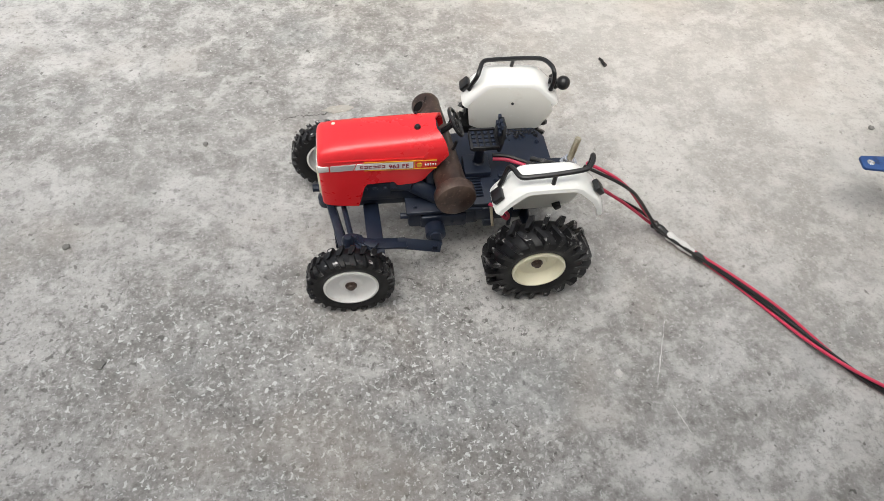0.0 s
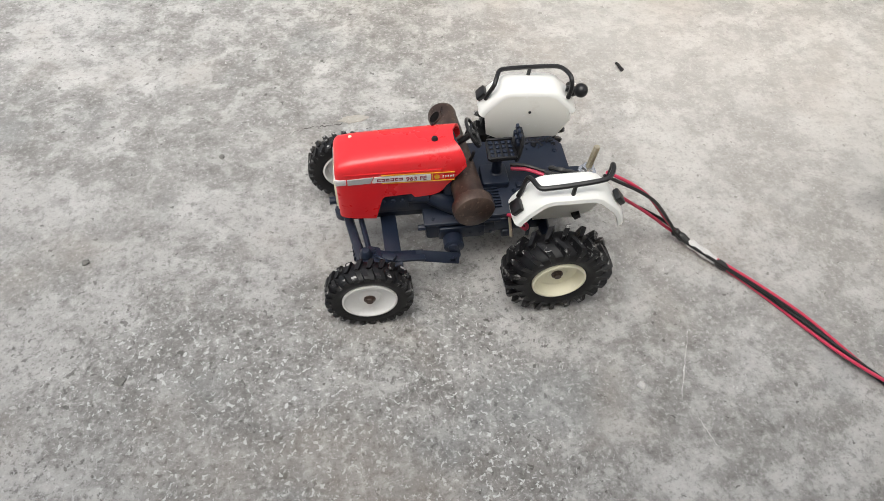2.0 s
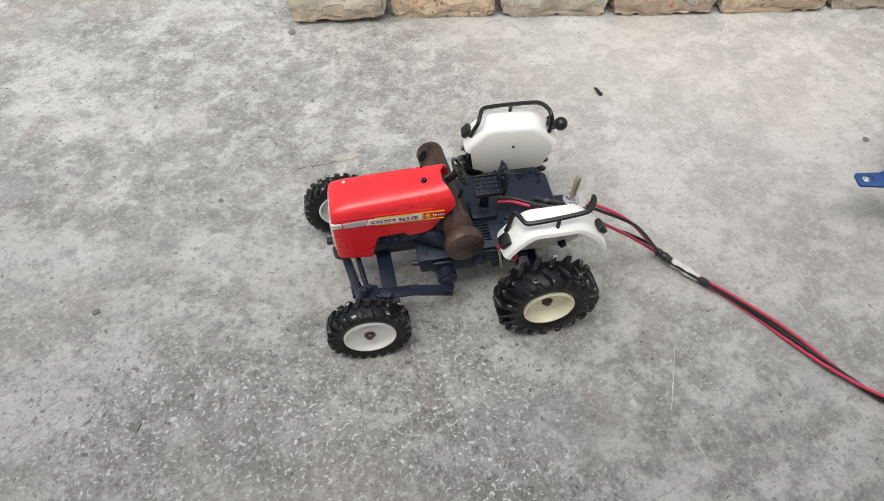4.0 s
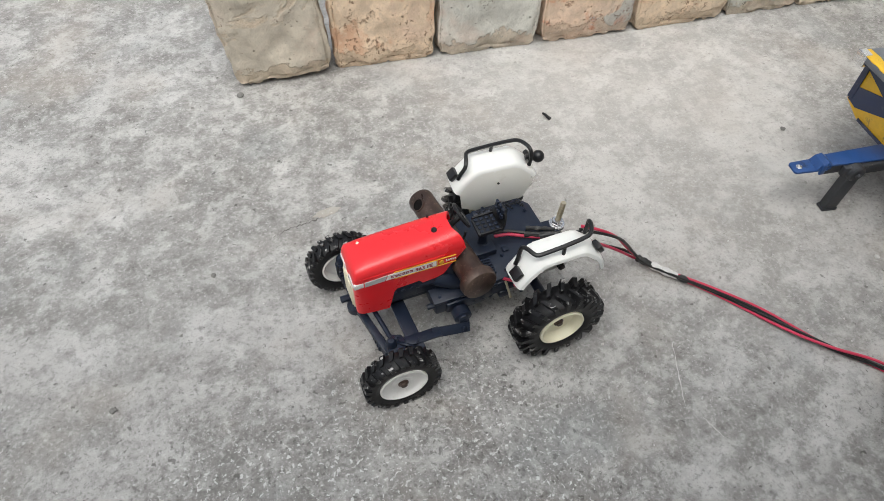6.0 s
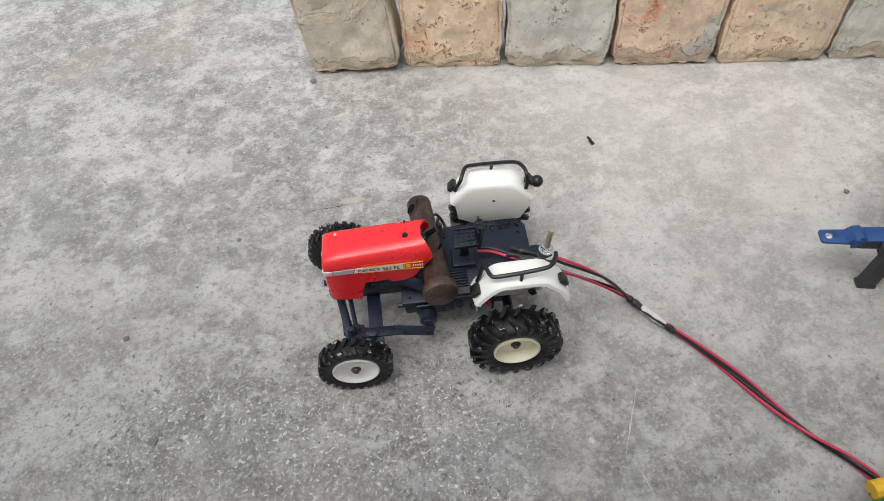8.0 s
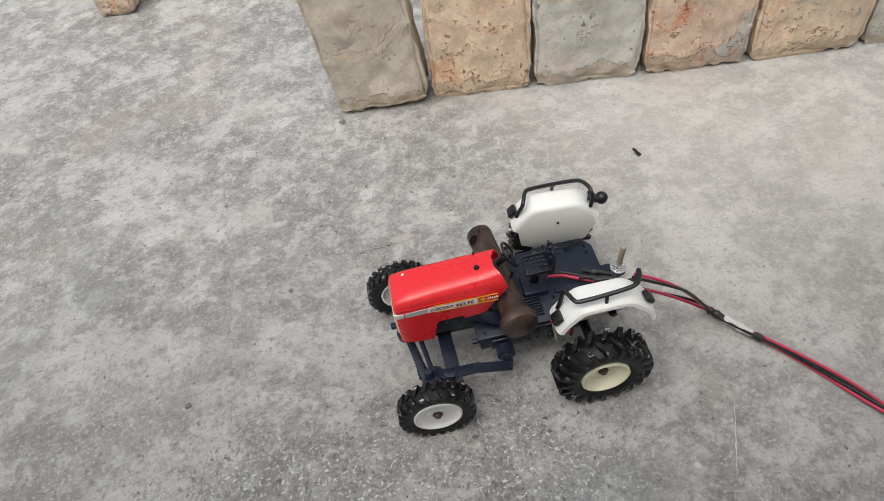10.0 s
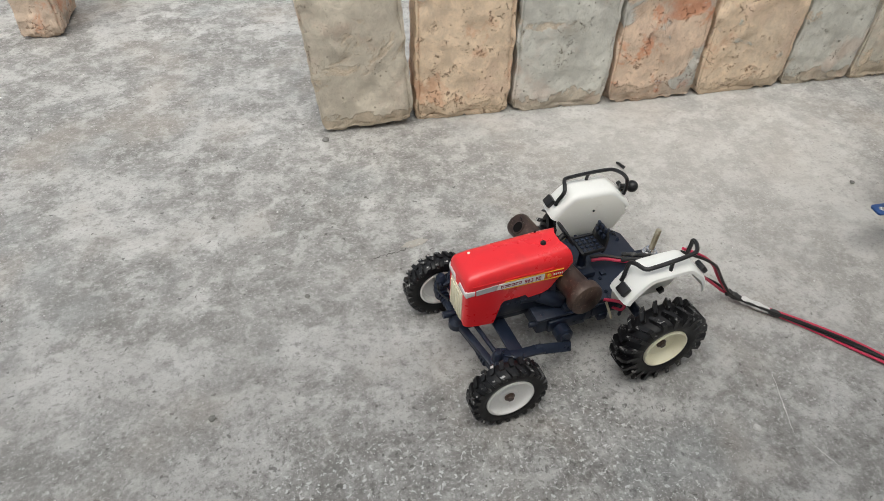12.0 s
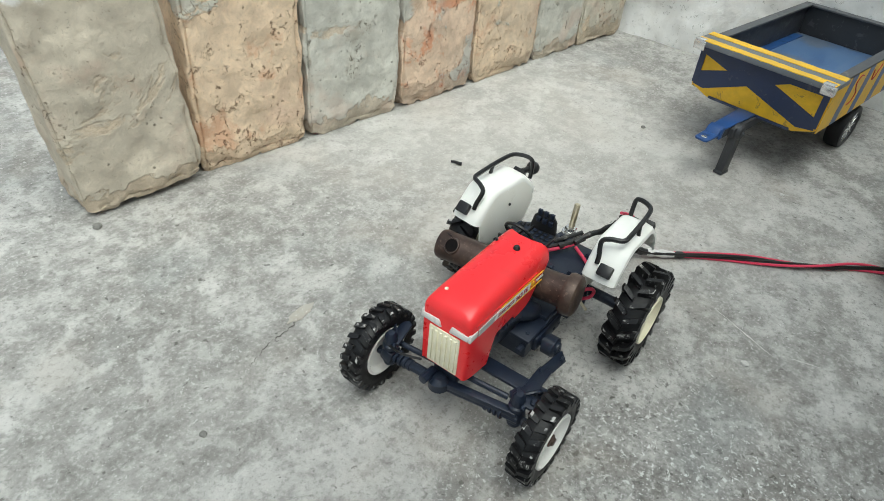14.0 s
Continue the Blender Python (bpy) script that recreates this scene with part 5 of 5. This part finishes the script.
def implement():
    t = thing("toy_implement", "yellow and green toy farm implement with a brown roller", "toy implement", place(2.12, -3.36, 0, 0, 0, -50))
    rim = [(0.10 + 0.20 * math.cos(radians(d)), -0.20 + 0.20 * math.sin(radians(d))) for d in range(110, 291, 20)]
    arm = part("arm", slab(rim + [(0.75, -0.30), (1.6, 0.1), (1.6, 0.55), (0.55, 0.22)], "xy", 0.0, 0.13, 0.015), YELLOW_WORN, t, "chipped yellow arm with a bolt hole")
    part("arm_hole", lathe([(0.0, 0.002), (0.034, 0.002), (0.034, 0.006), (0.052, 0.005), (0.056, -0.01)], 18, "z", (0.10, -0.20, 0.13)), RUST, arm)
    back = Matrix.Rotation(radians(50), 4, "Z") @ Matrix.Translation((-2.12, 3.36, 0))

    def there(bm):
        """Moves what was laid out on the yard's axes onto the implement's own."""
        bmesh.ops.transform(bm, matrix=back, verts=bm.verts)
        return bm

    bulb = [(0.0, -0.01), (0.07, 0.0), (0.13, 0.035), (0.158, 0.09), (0.165, 0.16), (0.155, 0.24), (0.12, 0.28), (0.105, 0.34), (0.115, 0.45), (0.12, 1.3), (0.0, 1.3)]
    part("roller", there(lathe(bulb, 26, "x", (3.36, -2.92, 0.167), Matrix.Rotation(radians(-72), 4, "Z"))), RUST, t, "dark brown turned roller with a rounded end")
    plate = there(slab([(3.36, -2.80), (4.40, -2.72), (4.55, -4.1), (3.62, -4.0)], "xy", 0.60, 0.66, 0.012))
    body = part("body", plate, GREEN, t, "dark green sheet body")
    edge = [(3.36, -2.80, 0.68), (3.62, -2.78, 0.70), (4.40, -2.72, 0.70)]
    part("yellow_edge", there(tube(edge, 0.075, 10)), YELLOW_WORN, body, "chipped yellow edge tube")
    part("edge_collar", there(tube([(3.60, -2.782, 0.70), (3.72, -2.772, 0.70)], 0.092, 10)), YELLOW_WORN, body)
    part("stand", there(box((4.1, -3.6, 0.0), (4.3, -3.2, 0.61), 0.02)), STEEL, body)


implement()

# ---- loose bits on the concrete ----


def pebble(x, y, r, mat, label, seed, name="pebble", yard=True, flat=0.6):
    bm = bmesh.new()
    bmesh.ops.create_icosphere(bm, subdivisions=2, radius=1.0)
    off = Vector((seed * 3.7, seed * 1.3, 0))
    for v in bm.verts:
        v.co *= r * (1 + 0.35 * noise.noise(v.co * 1.4 + off))
        v.co.z = max(v.co.z * flat, -r * flat * 0.5) + r * flat * 0.5
    m = place(x, y, 0)
    single(name, bm, mat, label, "stone", PARKED @ m if yard else m, "loose stones", soft=False)


rnd = random.Random(17)
crack = []
for k in range(46):
    f = k / 45
    crack.append(Vector((-1.58 + 0.88 * f, 1.42 + 0.22 * f + 0.03 * math.sin(7 * f) + rnd.uniform(-0.014, 0.014), 0.0)))
single("slab_crack", tube(crack, lambda f: 0.001 + 0.006 * math.sin(math.pi * f) * (0.6 + 0.4 * math.sin(31 * f)), 6), CRACK, "thin dark crack in the concrete slab", "crack", kind="structure")
flake = []
for k in range(26):
    a = 2 * math.pi * k / 26
    r = 1 + 0.45 * noise.noise(Vector((3 * math.cos(a), 3 * math.sin(a), 4.0)))
    flake.append((-0.84 + 0.16 * r * math.cos(a) + 0.03 * r * math.sin(a), 1.60 + 0.06 * r * math.sin(a)))
single("mortar_flake", slab(flake, "xy", 0.0, 0.007), FLAKE, "shallow beige flake of bared mortar beside the crack", "mortar", kind="structure", soft=False)
for a, b, r in (((1.98, -1.40), (1.69, -2.05), 0.008), ((1.78, -2.20), (1.85, -2.45), 0.007)):
    mark = [Vector((a[0] + (b[0] - a[0]) * k / 14 + rnd.uniform(-0.006, 0.006), a[1] + (b[1] - a[1]) * k / 14, 0.0)) for k in range(15)]
    single("chalk_scratch", tube(mark, lambda f: 0.001 + r * math.sin(math.pi * f) * (0.6 + 0.4 * math.sin(23 * f)), 6), PALE_STONE, "thin pale scratch in the concrete", "scratch", kind="structure")
bit = thing("burnt_stub", "short charred black stub lying on the concrete", "debris", PARKED @ place(2.07, 2.51, 0, 0, 0, 112))
part("stub", tube([(-0.075, 0.0, 0.024), (-0.02, 0.006, 0.028), (0.025, -0.004, 0.026), (0.075, 0.0, 0.02)], lambda f: 0.024 - 0.008 * f, 8), BLACK, bit)
pebble(-1.94, 3.9, 0.05, STONE, "small dark stone on the concrete", 1)
pebble(4.94, -0.64, 0.03, PALE_STONE, "tiny white pebble on concrete", 2)
pebble(5.1, 1.56, 0.035, STONE, "tiny dark pebble on concrete", 3)
pebble(1.40, -1.88, 0.036, PALE_STONE, "small pale pebble on concrete", 4, yard=False)
pebble(-2.25, 1.15, 0.03, STONE, "small grey pebble on concrete", 5, yard=False)
pebble(-2.9, -1.35, 0.05, STONE, "flat grey chip of stone", 6, yard=False, flat=0.35)
pebble(-3.4, -0.1, 0.035, STONE, "small dark stone on the concrete", 7, yard=False)

grit = bmesh.new()
rnd = random.Random(3)
for k in range(700):
    x, y = rnd.uniform(-9, 9), rnd.uniform(-5, 10)
    r = 0.004 + 0.014 * rnd.random() ** 3
    got = bmesh.ops.create_cone(grit, cap_ends=True, segments=5, radius1=r, radius2=r * 0.5, depth=r)
    turn = Matrix.Translation((x, y, r * 0.5)) @ Matrix.Rotation(rnd.uniform(0, 6.3), 4, "Z")
    bmesh.ops.transform(grit, matrix=turn, verts=got["verts"])
single("grit", grit, PALE_STONE, "fine pale grit scattered over the concrete", "grit", kind="stuff", soft=False)
